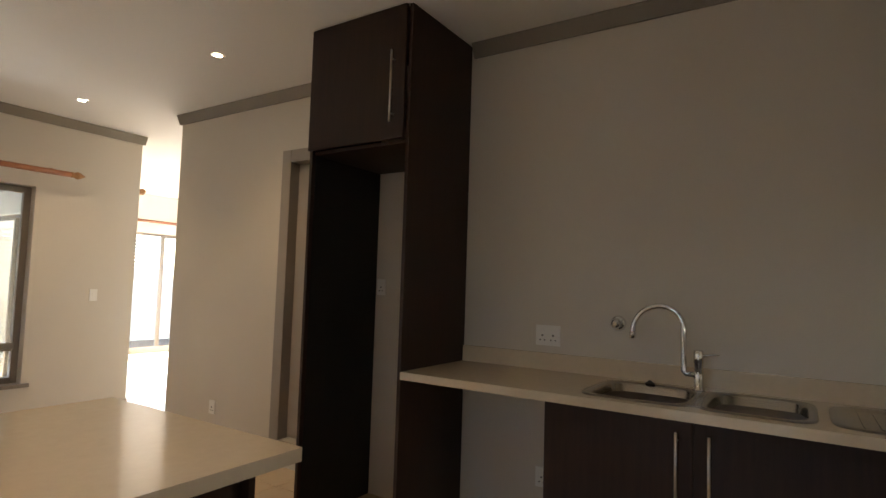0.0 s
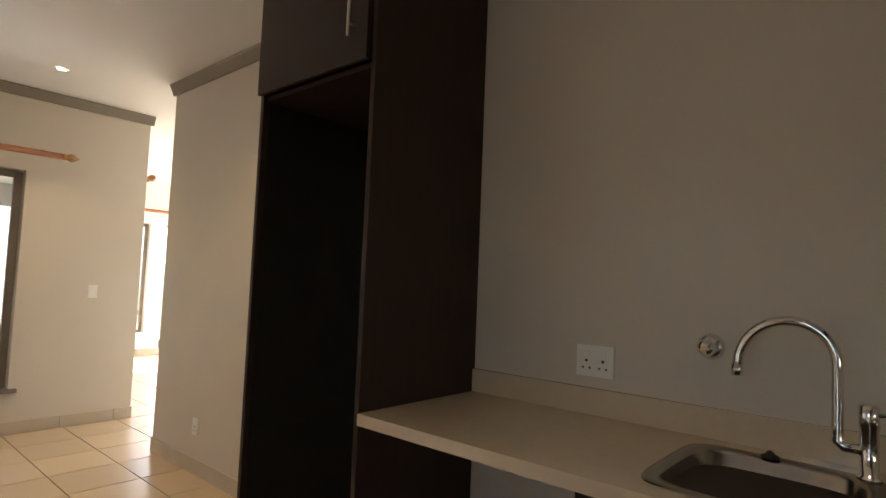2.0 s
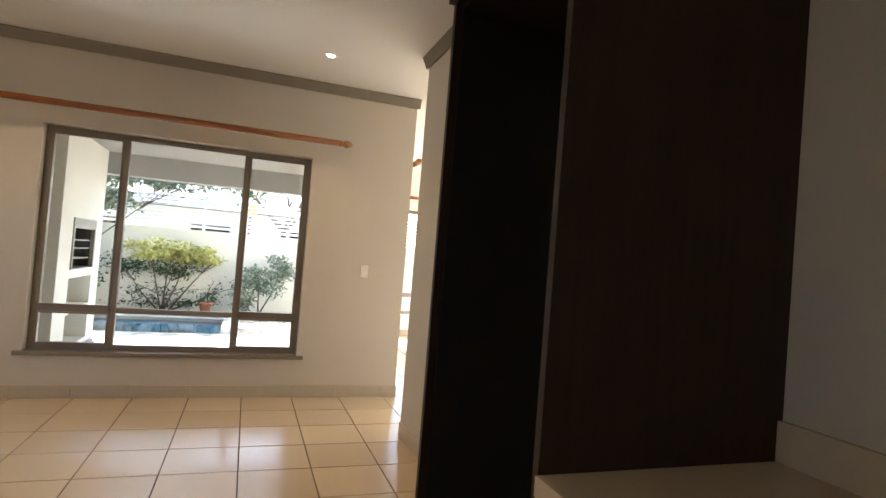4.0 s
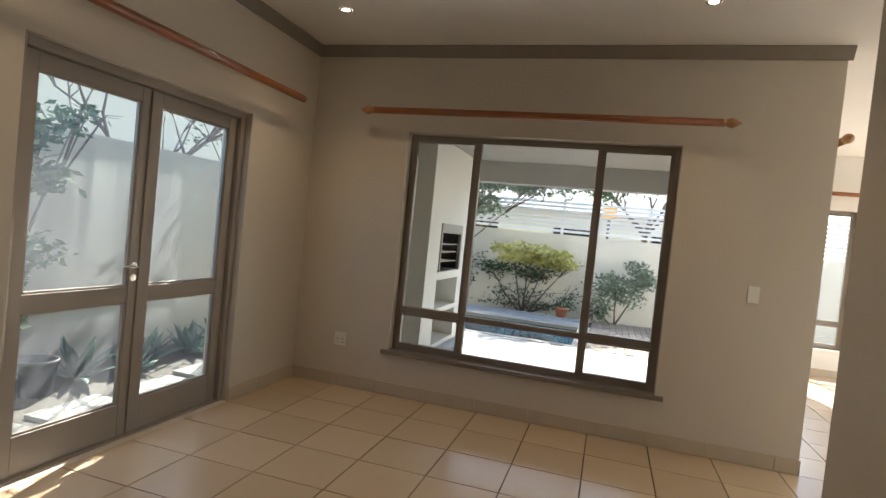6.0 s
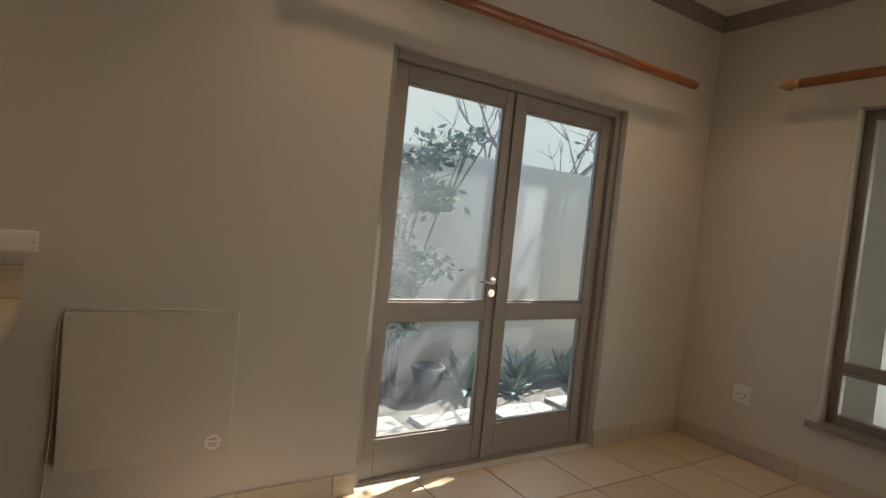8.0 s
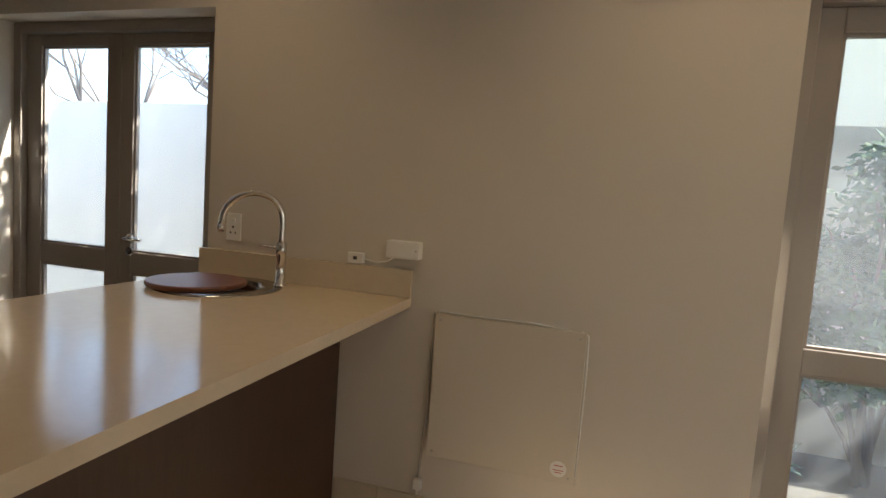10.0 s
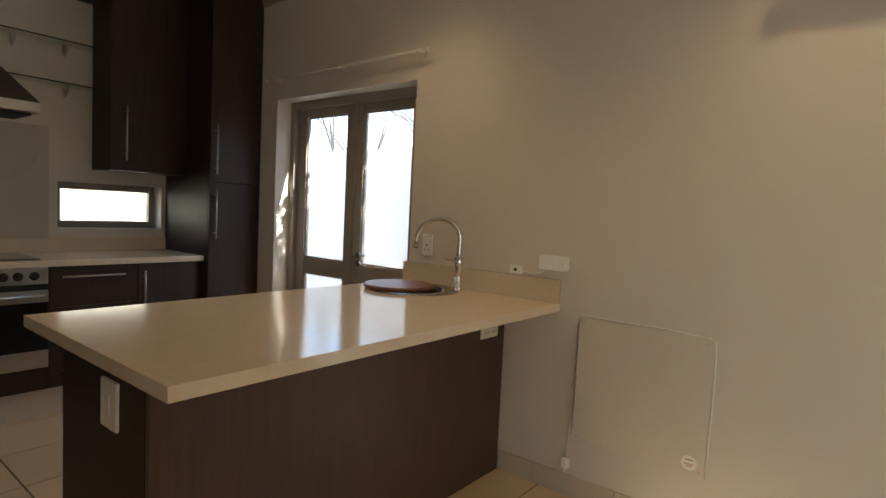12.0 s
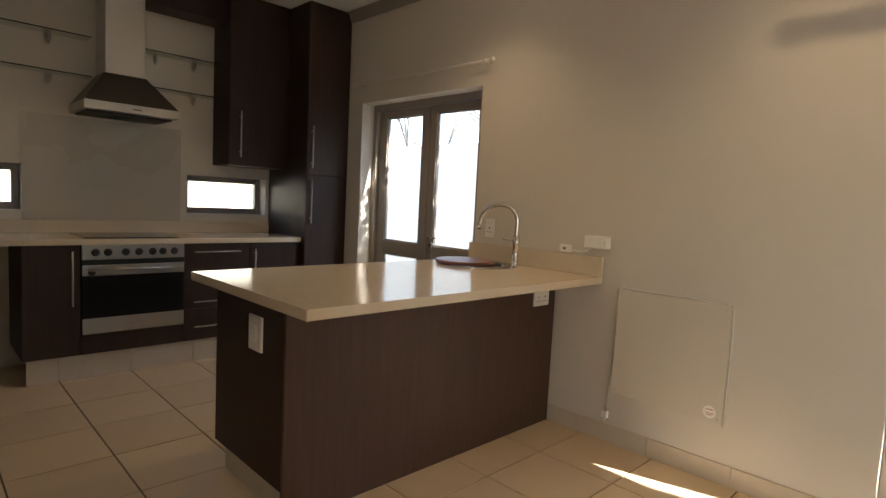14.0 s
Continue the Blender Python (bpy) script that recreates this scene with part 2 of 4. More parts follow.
wall("wall_lounge_south", "y", 5.69, 5.92, 4.02, 8.25, -0.1, H + 0.1, material=CEIL, label="white painted plaster wall")
solid("ceiling", B(-0.25, 8.25, -0.35, 11.55, H, H + 0.15), CEIL, "smooth white painted ceiling", "ceiling", kind="structure")


def cornice(name, axis, d, sign, a0, a1):
    """A stepped cove strip along a wall face at d."""
    bm = bmesh.new()
    prof = [(0, -0.088), (0.016, -0.088), (0.020, -0.077), (0.045, -0.020), (0.052, -0.012), (0.052, -0.001), (0, -0.001)]
    loops = [[(d + sign * u, a, H + w) if axis == "x" else (a, d + sign * u, H + w) for u, w in prof] for a in (a0, a1)]
    rings(bm, loops)
    for f in bm.faces:
        f.smooth = False
    return solid(name, bm, CORNICE, "taupe painted cornice strip under the ceiling", "cornice", kind="structure")


cornice("cornice_west", "x", 0, 1, 0.585, 7.1)
cornice("cornice_north", "y", 7.1, -1, 0.0, 4.075)
cornice("cornice_east", "x", 3.79, -1, 3.47, 5.945)
cornice("cornice_sink", "x", SX, -1, -0.1, 2.70)


def skirting(name, axis, d, sign, a0, a1, first):
    """A run of cut tiles on edge along a wall face."""
    base = tagged(new(name), "beige tile skirting along the wall", "skirting", kind="structure")
    cuts = [a0] + [c for c in (first + T * k for k in range(-20, 30)) if a0 + 0.03 < c < a1 - 0.03] + [a1]
    for p, q in zip(cuts, cuts[1:]):
        lo, hi = sorted((d, d + sign * 0.011))
        bm = B(lo, hi, p + 0.0015, q - 0.0015, 0, 0.105, 0.002) if axis == "x" else B(p + 0.0015, q - 0.0015, lo, hi, 0, 0.105, 0.002)
        part("tile", bm, SKIRT, base)


skirting("baseboard_west", "x", 0, 1, 2.906, 4.55, 3.12)
skirting("baseboard_west_corner", "x", 0, 1, 6.22, 7.1, 3.10)
skirting("baseboard_north", "y", 7.1, -1, 0.011, 4.05, 0.403)
skirting("baseboard_north_end", "x", 4.05, 1, 7.09, 7.35, 3.10)
skirting("baseboard_east", "x", 3.79, -1, 4.47, 5.93, 3.10)
skirting("baseboard_lounge", "y", 11.3, -1, 4.05, 8.0, 0.403)


# ---------------------------------------------------------------- windows and doors
def placed(m, bm):
    bmesh.ops.transform(bm, matrix=m, verts=bm.verts)
    return bm


def window(name, m, w, h, xs, zs, depth=0.05, bar=0.048, label="", sill=True, split_all=True):
    """A framed window in its own space: x along, y into the room, z up. xs, zs: centres of mullions and transoms."""
    win = thing(name, m, label, "window", kind="structure")
    fr = bmesh.new()
    for a in ((0, bar, 0, h), (w - bar, w, 0, h), (bar, w - bar, 0, bar), (bar, w - bar, h - bar, h)):
        box(fr, a[0], a[1], 0, depth, a[2], a[3], 0.006)
    part("window_frame", fr, ALU, win, "bronze aluminium frame")
    for x in xs:
        part("mullion", B(x - bar / 2, x + bar / 2, -0.004, depth + 0.004, bar, h - bar, 0.006), ALU, win)
    xe = [bar / 2] + list(xs) + [w - bar / 2]
    ze = [bar / 2] + list(zs) + [h - bar / 2]
    for i in range(len(xe) - 1):
        for z in zs:
            part("transom", B(xe[i] + bar / 2, xe[i + 1] - bar / 2, 0.003, depth - 0.003, z - bar / 2, z + bar / 2, 0.006), ALU, win)
        for j in range(len(ze) - 1):
            x0, x1, z0, z1 = xe[i] + bar / 2, xe[i + 1] - bar / 2, ze[j] + bar / 2, ze[j + 1] - bar / 2
            if i != 1 and split_all:
                s = bmesh.new()
                for a in ((x0, x0 + 0.016, z0, z1), (x1 - 0.016, x1, z0, z1), (x0 + 0.016, x1 - 0.016, z0, z0 + 0.016), (x0 + 0.016, x1 - 0.016, z1 - 0.016, z1)):
                    box(s, a[0], a[1], 0.010, depth + 0.01, a[2], a[3], 0.004)
                part("sash", s, ALU, win)
            p = part("pane", B(x0, x1, depth * 0.45, depth * 0.45 + 0.005, z0, z1), GLASS, win)
            p.visible_shadow = False
    if sill:
        part("window_sill", B(-0.06, w + 0.06, depth + 0.001, 0.145 + 0.03, -0.03, 0.005, 0.006), ALU, win, "taupe painted sill")
    return win


# local x runs to the west in these (turned half round)
window("window_1", pose(3.07, 7.245, 0.379, 0, 0, 180), 2.16, 1.867, (0.575, 1.56), (0.345,), label="bronze aluminium garden window with six panes and a painted sill")
window("window_2", pose(5.75, 11.45, 0.374, 0, 0, 180), 1.30, 1.872, (0.65,), (0.345,), label="bronze aluminium lounge window", sill=False)
window("window_6", pose(7.7, 11.45, 0.002, 0, 0, 180), 1.70, 2.246, (0.85,), (), label="aluminium glazed garden doors of the lounge", sill=False)
window("window_3", pose(0.45, -0.275, 1.13), 0.715, 0.332, (), (), label="small aluminium splashback window beside a dark cabinet", sill=False, bar=0.036)
window("window_4", pose(2.295, -0.275, 1.13), 0.715, 0.332, (), (), label="small aluminium splashback window", sill=False, bar=0.036)
window("window_5", pose(3.86, 8.0, 0.002, 0, 0, -90) @ pose(-2.7, 0, 0), 2.7, 2.196, (0.9, 1.8), (), label="aluminium glazed patio doors of the lounge", sill=False)

# glazing for the added east opening; never in view, only brightens the lounge
window("added_window", pose(8.1, 7.0, 0.002, 0, 0, 90), 3.4, 2.246, (1.13, 2.27), (), label="unseen glazed opening added to brighten the lounge", sill=False)


def sky_fill(name, m, w, h, power):
    """Added area lamp that stands in for sky light at a large glazed opening; shines along local -z."""
    la = new(name, bpy.data.lights.new(name, "AREA"))
    la.data.shape, la.data.size, la.data.size_y, la.data.energy, la.data.color = "RECTANGLE", w, h, power, (1.0, 0.97, 0.92)
    la.matrix_basis = m


# two added fill lamps that lift the lounge and the passage beside it
sky_fill("sky_fill_east", pose(7.98, 8.7, 1.15, 0, 90, 0), 2.1, 3.3, 12)
sky_fill("sky_fill_north", pose(6.85, 11.28, 1.15, -90, 0, 0), 1.6, 2.1, 7)


def lever(side, parent):
    """Lever handle with two round roses, standing out along local y."""
    bm = bmesh.new()
    turn = pose(0, 0, 0, -90)
    lathe(bm, [(0.0255, 0), (0.0255, 0.006), (0.020, 0.010)], turn)
    lathe(bm, [(0.0255, 0), (0.0255, 0.006), (0.020, 0.010)], pose(0, 0, -0.07, -90))
    box(bm, -0.004, 0.004, 0.008, 0.013, -0.082, -0.058)
    tube(bm, [(0, 0.005, 0), (0, 0.045, 0), (side * 0.012, 0.055, 0), (side * 0.125, 0.055, 0)], 0.0085)
    return part("handle", bm, CHROME, parent, "chrome lever handle")


def double_door(name, m, w, h, label, frame_w, stile, meet, rails, handle_x, handle_side, panes):
    """Two glazed leaves in a frame; local x along, y into the room. rails: bottom, middle low and high, top."""
    door = thing(name, m, label, "door", kind="structure")
    for a in ((0, frame_w, 0, h), (w - frame_w, w, 0, h), (frame_w, w - frame_w, h - frame_w, h)):
        part("door_frame", B(a[0], a[1], -0.06, 0.035, a[2], a[3], 0.006), FRAME, door)
    mid = w / 2
    for k, (x0, x1) in enumerate(((frame_w, mid - 0.002), (mid + 0.002, w - frame_w))):
        g0, g1 = (x0 + stile, x1 - meet) if k == 0 else (x0 + meet, x1 - stile)
        bm = bmesh.new()
        top = h - frame_w - 0.003
        box(bm, x0 + 0.002, g0, -0.04, 0.0, 0.01, top, 0.005)
        box(bm, g1, x1 - 0.002, -0.04, 0.0, 0.01, top, 0.005)
        for z0, z1 in ((0.01, rails[0]), (rails[1], rails[2]), (rails[3], top)):
            box(bm, g0, g1, -0.039, -0.001, z0, z1, 0.005)
        leaf = part("leaf", bm, FRAME, door)
        for z0, z1 in ((rails[0], rails[1]), (rails[2], rails[3])):
            for a in ((g0, g0 + 0.012, z0, z1), (g1 - 0.012, g1, z0, z1), (g0, g1, z0, z0 + 0.012), (g0, g1, z1 - 0.012, z1)):
                part("bead", B(a[0], a[1], -0.034, -0.010, a[2], a[3], 0.003), FRAME, leaf)
            p = part("pane", B(g0, g1, -0.024, -0.019, z0, z1), DUSTY, leaf)
            p.visible_shadow = False
        if k == panes:
            hd = lever(handle_side, leaf)
            hd.matrix_basis = pose(handle_x, 0.0, 1.05)
    part("cover_strip", B(mid - 0.016, mid + 0.016, 0.001, 0.012, 0.012, h - frame_w - 0.006, 0.004), FRAME, door)
    part("threshold", B(0, w, -0.10, 0.03, -0.02, 0.009, 0.003), FRAME, door)
    return door


# west wall: local x runs to -y, so the leaf of low x is the far one
double_door("door_1", pose(-0.085, 6.22, 0, 0, 0, -90), 1.67, 2.17, "taupe timber glazed double door, closed", 0.05, 0.085, 0.075, (0.21, 0.83, 0.925, 2.03), 0.885, 1, 1)
double_door("door_2", pose(-0.16, 2.19, 0, 0, 0, -90), 1.41, 2.16, "taupe timber glazed kitchen double door in a deep reveal", 0.055, 0.105, 0.085, (0.21, 0.86, 0.975, 2.045), 0.62, -1, 0)

door3 = thing("door_3", pose(3.79, 3.52, 0.19, 0, 0, 90), "greige flush inner door in a taupe frame above a step", "door", kind="structure")
for a in ((0, 0.10, 0, 2.28), (0.85, 0.95, 0, 2.28), (0.10, 0.85, 2.18, 2.28)):
    part("door_frame", B(a[0], a[1], -0.20, 0.012, a[2], a[3], 0.006), FRAME, door3)
part("leaf", B(0.102, 0.848, -0.12, -0.08, 0.012, 2.178, 0.003), DOORLEAF, door3)
part("step", B(0, 0.95, -0.22, 0.0, -0.02, 0.004, 0.002), SKIRT, door3, "beige tiled threshold")


# ---------------------------------------------------------------- kitchen
def pull(length, horizontal=False, r=0.006, off=0.032):
    bm = bmesh.new()
    a, b = (Vector((-length / 2, off, 0)), Vector((length / 2, off, 0))) if horizontal else (Vector((0, off, -length / 2)), Vector((0, off, length / 2)))
    tube(bm, [a, b], r, 10)
    for k in (0.12, 0.88):
        p = a.lerp(b, k)
        tube(bm, [(p.x, 0, p.z), (p.x, off, p.z)], r * 0.75, 8)
    return bm


def carcass(w, d, z0, z1, gap=0.018):
    bm = bmesh.new()
    for a in ((0, gap, 0, d, z0, z1), (w - gap, w, 0, d, z0, z1), (gap, w - gap, 0, d, z0, z0 + gap), (gap, w - gap, 0, d, z1 - gap, z1), (gap, w - gap, 0, 0.012, z0 + gap, z1 - gap)):
        box(bm, *a)
    return bm


def unit(name, m, w, d, z0, z1, fronts, label, group=""):
    """A cabinet unit, back at local y = 0. fronts: (x0, x1, z0, z1, handle x, handle z, handle length, level)."""
    u = thing(name, m, label, "cabinet", group)
    part("body", carcass(w, d - 0.02, z0, z1), WENGE, u)
    for x0, x1, a, b, hx, hz, hl, level in fronts:
        f = part("drawer_front" if level else "door", B(x0 + 0.0015, x1 - 0.0015, d - 0.019, d, a + 0.0015, b - 0.0015, 0.0015), WENGE, u)
        if hl:
            h = part("handle", pull(hl, level), STEEL, f, "brushed steel bar handle")
            h.matrix_basis = pose(hx, d, hz)
    return u


KY = -0.1
BASE = "kitchen base cabinets"
CT0, CT1 = 0.927, 0.967
PT0, PT1 = 0.91, 0.95
unit("base_cabinet", pose(0.42, KY, 0), 0.45, 0.6, 0.17, CT0, [(0, 0.45, 0.17, CT0, 0.415, 0.74, 0.27, False)], "dark wenge base cabinet with one door", BASE)
unit("drawer_cabinet", pose(0.872, KY, 0), 0.512, 0.6, 0.17, CT0, [(0, 0.512, 0.67, CT0, 0.27, 0.862, 0.36, True), (0, 0.512, 0.42, 0.67, 0.27, 0.475, 0.36, True), (0, 0.512, 0.17, 0.42, 0.27, 0.28, 0.36, True)], "dark wenge cabinet with three wide drawers", BASE)
unit("base_cabinet", pose(2.06, KY, 0), 0.32, 0.6, 0.17, CT0, [(0, 0.32, 0.17, CT0, 0.05, 0.70, 0.37, False)], "narrow dark wenge base cabinet beside the oven", BASE)
SM = lambda y, x=SX: pose(x, y, 0, 0, 0, 90)
unit("sink_cabinet", SM(0.70), 1.25, 0.575, 0.17, CT0, [(0, 0.622, 0.17, CT0, 0.562, 0.72, 0.30, False), (0.622, 1.25, 0.17, CT0, 0.682, 0.72, 0.30, False)], "dark wenge sink cabinet with two doors", BASE)
unit("base_cabinet", SM(-0.1), 0.798, 0.575, 0.17, CT0, [(0.63, 0.798, 0.17, CT0, 0, 0, 0, False)], "dark wenge corner base cabinet", BASE)
unit("tall_cabinet", pose(0.003, KY, 0), 0.415, 0.68, 0.17, H - 0.004, [(0, 0.415, 0.17, 1.515, 0.375, 1.28, 0.37, False), (0, 0.415, 1.515, H - 0.004, 0.375, 1.75, 0.36, False)], "tall dark wenge larder cabinet up to the ceiling")
unit("wall_cabinet", pose(0.421, KY, 0), 0.53, 0.34, 1.557, H - 0.004, [(0, 0.53, 1.557, H - 0.004, 0.44, 1.82, 0.38, False)], "dark wenge wall cabinet above the splashback window")
solid("cabinet_pelmet", B(0.954, SX - 0.004, KY + 0.002, 0.14, 2.73, H - 0.004, 0.002), WENGE, "dark wenge bulkhead over the hood and shelves", "bulkhead")

fr = thing("fridge_housing", pose(SX, 2.722, 0, 0, 0, 90), "tall dark wenge fridge housing, empty, with one top door", "cabinet")
part("side_panel", B(0, 0.022, 0, 0.648, 0.0, H - 0.004, 0.0015), WENGE, fr)
part("side_panel", B(0.728, 0.75, 0, 0.648, 0.0, H - 0.004, 0.0015), WENGE, fr)
part("shelf", B(0.022, 0.728, 0.0, 0.626, 2.195, 2.215), WENGE, fr)
part("top_panel", B(0.022, 0.728, 0.0, 0.626, H - 0.024, H - 0.004), WENGE, fr)
# thin near-black sheet added over the side panel to paint the niche's shade
part("liner", B(0.7235, 0.7275, 0.002, 0.62, 0.0, 2.192), DARK, fr, "near-black sheet that paints the shade inside the housing")
fd = part("door", B(0.03, 0.748, 0.648, 0.668, 2.215, H - 0.006, 0.0015), WENGE, fr)
h = part("handle", pull(0.40), STEEL, fd, "brushed steel bar handle")
h.matrix_basis = pose(0.10, 0.668, 2.50)


def plinth(name, axis, d, a0, a1, first, sign=1):
    base = tagged(new(name), "beige tile plinth under the kitchen units", "plinth", kind="structure")
    cuts = [a0] + [c for c in (first + T * k for k in range(-12, 20)) if a0 + 0.02 < c < a1 - 0.02] + [a1]
    for p, q in zip(cuts, cuts[1:]):
        lo, hi = sorted((d, d - sign * 0.012))
        part("tile", B(p + 0.0015, q - 0.0015, lo, hi, 0, 0.168, 0.002) if axis == "y" else B(lo, hi, p + 0.0015, q - 0.0015, 0, 0.168, 0.002), SKIRT, base)


plinth("plinth_south", "y", 0.47, 0.02, 2.36, 0.869)
plinth("plinth_east", "x", 3.21, -0.08, 1.92, 3.10, -1)


def slab_with_holes(x0, x1, y0, y1, z0, z1, holes):
    xs = sorted({x0, x1, *[v for h in holes for v in h[:2]]})
    ys = sorted({y0, y1, *[v for h in holes for v in h[2:]]})
    bm = bmesh.new()
    for a, b in zip(xs, xs[1:]):
        for c, d in zip(ys, ys[1:]):
            if not any(h[0] <= a and b <= h[1] and h[2] <= c and d <= h[3] for h in holes):
                box(bm, a, b, c, d, z0, z1)
    bmesh.ops.remove_doubles(bm, verts=bm.verts, dist=1e-5)
    bm.verts.index_update()
    seen = {}
    for f in bm.faces:
        seen.setdefault(tuple(sorted(v.index for v in f.verts)), []).append(f)
    inner = [f for fs in seen.values() if len(fs) > 1 for f in fs]
    bmesh.ops.delete(bm, geom=inner, context="FACES_ONLY")
    return bm


def worktop(name, bm, label):
    return solid(name, bm, STONE, label, "worktop")


worktop("worktop", B(0.42, 3.128, KY, 0.525, CT0 + 0.001, CT1, 0.003), "cream engineered stone worktop along the hob wall")
sinktop = slab_with_holes(3.13, SX - 0.001, KY, 2.72, CT0, CT1, [(3.223, 3.657, 1.35, 1.78), (3.223, 3.657, 0.93, 1.30)])
worktop("worktop", sinktop, "cream engineered stone worktop with an inset sink")
solid("upstand", B(0.42, 3.128, KY + 0.001, KY + 0.021, CT1 + 0.0005, 1.06, 0.002), STONE, "cream stone upstand behind the hob", "upstand")
solid("upstand", B(SX - 0.021, SX - 0.001, KY, 2.72, CT1, 1.062, 0.002), STONE, "cream stone upstand behind the sink", "upstand")
solid("splashback", B(1.22, 2.30, KY + 0.001, KY + 0.009, 1.061, 1.83, 0.001), SPLASH, "taupe splashback panel behind the hob", "splashback")
solid("ceramic_hob", B(1.42, 2.03, 0.0, 0.46, CT1 + 0.0005, CT1 + 0.007, 0.002), BLACKGL, "black ceramic glass hob set on the worktop", "hob")

# oven with its knobs
ov = thing("oven", pose(1.388, KY, 0.024), "brushed steel built-in oven with seven dark knobs", "oven")
part("body", B(0.004, 0.664, 0.02, 0.58, 0.28, 0.90), DARK, ov)
panel = part("control_panel", B(0.004, 0.664, 0.58, 0.607, 0.800, 0.902, 0.004), STEEL, ov)
for i, x in enumerate((0.075, 0.155, 0.225, 0.315, 0.40, 0.51, 0.585)):
    kb = part("knob", lathe(bmesh.new(), [(0.026, 0), (0.026, 0.004), (0.020, 0.006), (0.018, 0.028), (0.015, 0.031)], pose(0, 0, 0, -90)), DARK, panel, "black oven knob with a steel ring")
    kb.matrix_basis = pose(x, 0.607, 0.85)
part("gap_strip", B(0.006, 0.662, 0.575, 0.59, 0.768, 0.799), DARK, ov)
od = part("oven_door", B(0.004, 0.664, 0.582, 0.606, 0.285, 0.766, 0.004), BLACKGL, ov)
part("trim", B(0.004, 0.664, 0.606, 0.612, 0.69, 0.764, 0.002), STEEL, od, "brushed steel band")
part("trim", B(0.004, 0.664, 0.606, 0.612, 0.287, 0.395, 0.002), STEEL, od, "brushed steel band")
hb = part("handle", pull(0.60, True, 0.009, 0.04), STEEL, od)
hb.matrix_basis = pose(0.334, 0.612, 0.735)
part("knob", lathe(bmesh.new(), [(0.02, 0), (0.02, 0.02), (0.015, 0.024)], pose(0.61, 0.612, 0.715, -90)), DARK, od)
solid("filler_panel", B(1.388, 2.056, KY + 0.02, 0.498, 0.17, 0.302, 0.001), WENGE, "dark wenge panel under the oven", "panel")

# extractor hood
hd = thing("extractor_hood", pose(1.705, KY, 0.03), "steel chimney hood with a pyramid canopy darkened for shade", "extractor hood")
part("front_band", B(-0.308, 0.308, 0.001, 0.49, 1.825, 1.885, 0.003), STEEL, hd)
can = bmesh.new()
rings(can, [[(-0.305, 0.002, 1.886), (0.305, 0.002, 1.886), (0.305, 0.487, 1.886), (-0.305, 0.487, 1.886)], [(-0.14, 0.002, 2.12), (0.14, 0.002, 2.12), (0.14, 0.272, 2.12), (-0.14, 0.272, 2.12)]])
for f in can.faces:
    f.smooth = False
# canopy's own darker steel: its shade is put into the base colour
part("canopy", can, mat("shaded steel canopy", (0.10, 0.085, 0.07), 0.35, 0.1, 6, 0, 60, 0.7), hd, "steel canopy with shade painted into its colour")
part("chimney", B(-0.132, 0.132, 0.002, 0.272, 2.121, H - 0.034, 0.004), STEEL, hd)
part("filter", B(-0.28, 0.28, 0.05, 0.41, 1.812, 1.824, 0.002), DARK, hd)
part("badge", B(-0.05, 0.01, 0.4905, 0.492, 1.85, 1.858), DARK, hd)


def glass_shelf(x0, x1, z):
    s = thing("glass_shelf", pose(x0, KY, z), "thin glass shelf on two metal clamps", "shelf", "glass shelves beside the hood")
    w = x1 - x0
    part("pane", B(0, w, 0.002, 0.16, 0, 0.008), SHELFGL, s)
    part("edge", B(0, w, 0.1602, 0.163, 0.0, 0.008), GLEDGE, s, "dark green polished edge")
    for x in (w * 0.28, w * 0.76):
        b = bmesh.new()
        rings(b, [[(x + c * math.cos(a) * 0.018, 0.002 + (0.5 + 0.5 * math.sin(a)) * d, q) for a in (k * math.pi / 6 for k in range(12))] for q, c, d in ((-0.07, 0.25, 0.012), (-0.045, 0.8, 0.035), (-0.015, 1.0, 0.055), (-0.002, 0.9, 0.06))])
        part("bracket", b, STEEL, s)


for z in (2.395, 2.115):
    glass_shelf(0.956, 1.575, z)
    glass_shelf(1.90, 2.75, z)


# kitchen sink with two bowls
def soft_rect(cx, cy, hx, hy, z, n=4.0, seg=48):
    pts = []
    for i in range(seg):
        a = 2 * math.pi * i / seg
        c, s = math.cos(a), math.sin(a)
        pts.append((cx + hx * math.copysign(abs(c) ** (2 / n), c), cy + hy * math.copysign(abs(s) ** (2 / n), s), z))
    return pts


sk = thing("kitchen_sink", pose(0, 0, CT1), "satin steel sink with two bowls and a drainer", "sink")
for nm, cy, hy, dep in (("bowl", 1.566, 0.235, 0.16), ("bowl", 1.115, 0.208, 0.15)):
    bm = bmesh.new()
    rim = 0.035
    rings(bm, [soft_rect(3.44, cy, 0.245, hy, 0.0005, 6), soft_rect(3.44, cy, 0.240, hy - 0.004, 0.006, 6), soft_rect(3.44, cy, 0.218, hy - rim + 0.008, 0.005, 4.5), soft_rect(3.44, cy, 0.211, hy - rim, -0.006, 4.5),
               soft_rect(3.44, cy, 0.200, hy - rim - 0.01, -dep * 0.8, 4.5), soft_rect(3.44, cy, 0.165, hy - rim - 0.03, -dep, 4), soft_rect(3.44, cy, 0.04, 0.04, -dep - 0.004, 2)], False, True)
    bw = part(nm, bm, SINKST, sk)
    part("drain", lathe(bmesh.new(), [(0.035, 0), (0.035, 0.003), (0.02, 0.004)], pose(3.44, cy, -dep - 0.003)), CHROME, bw)
bm = bmesh.new()
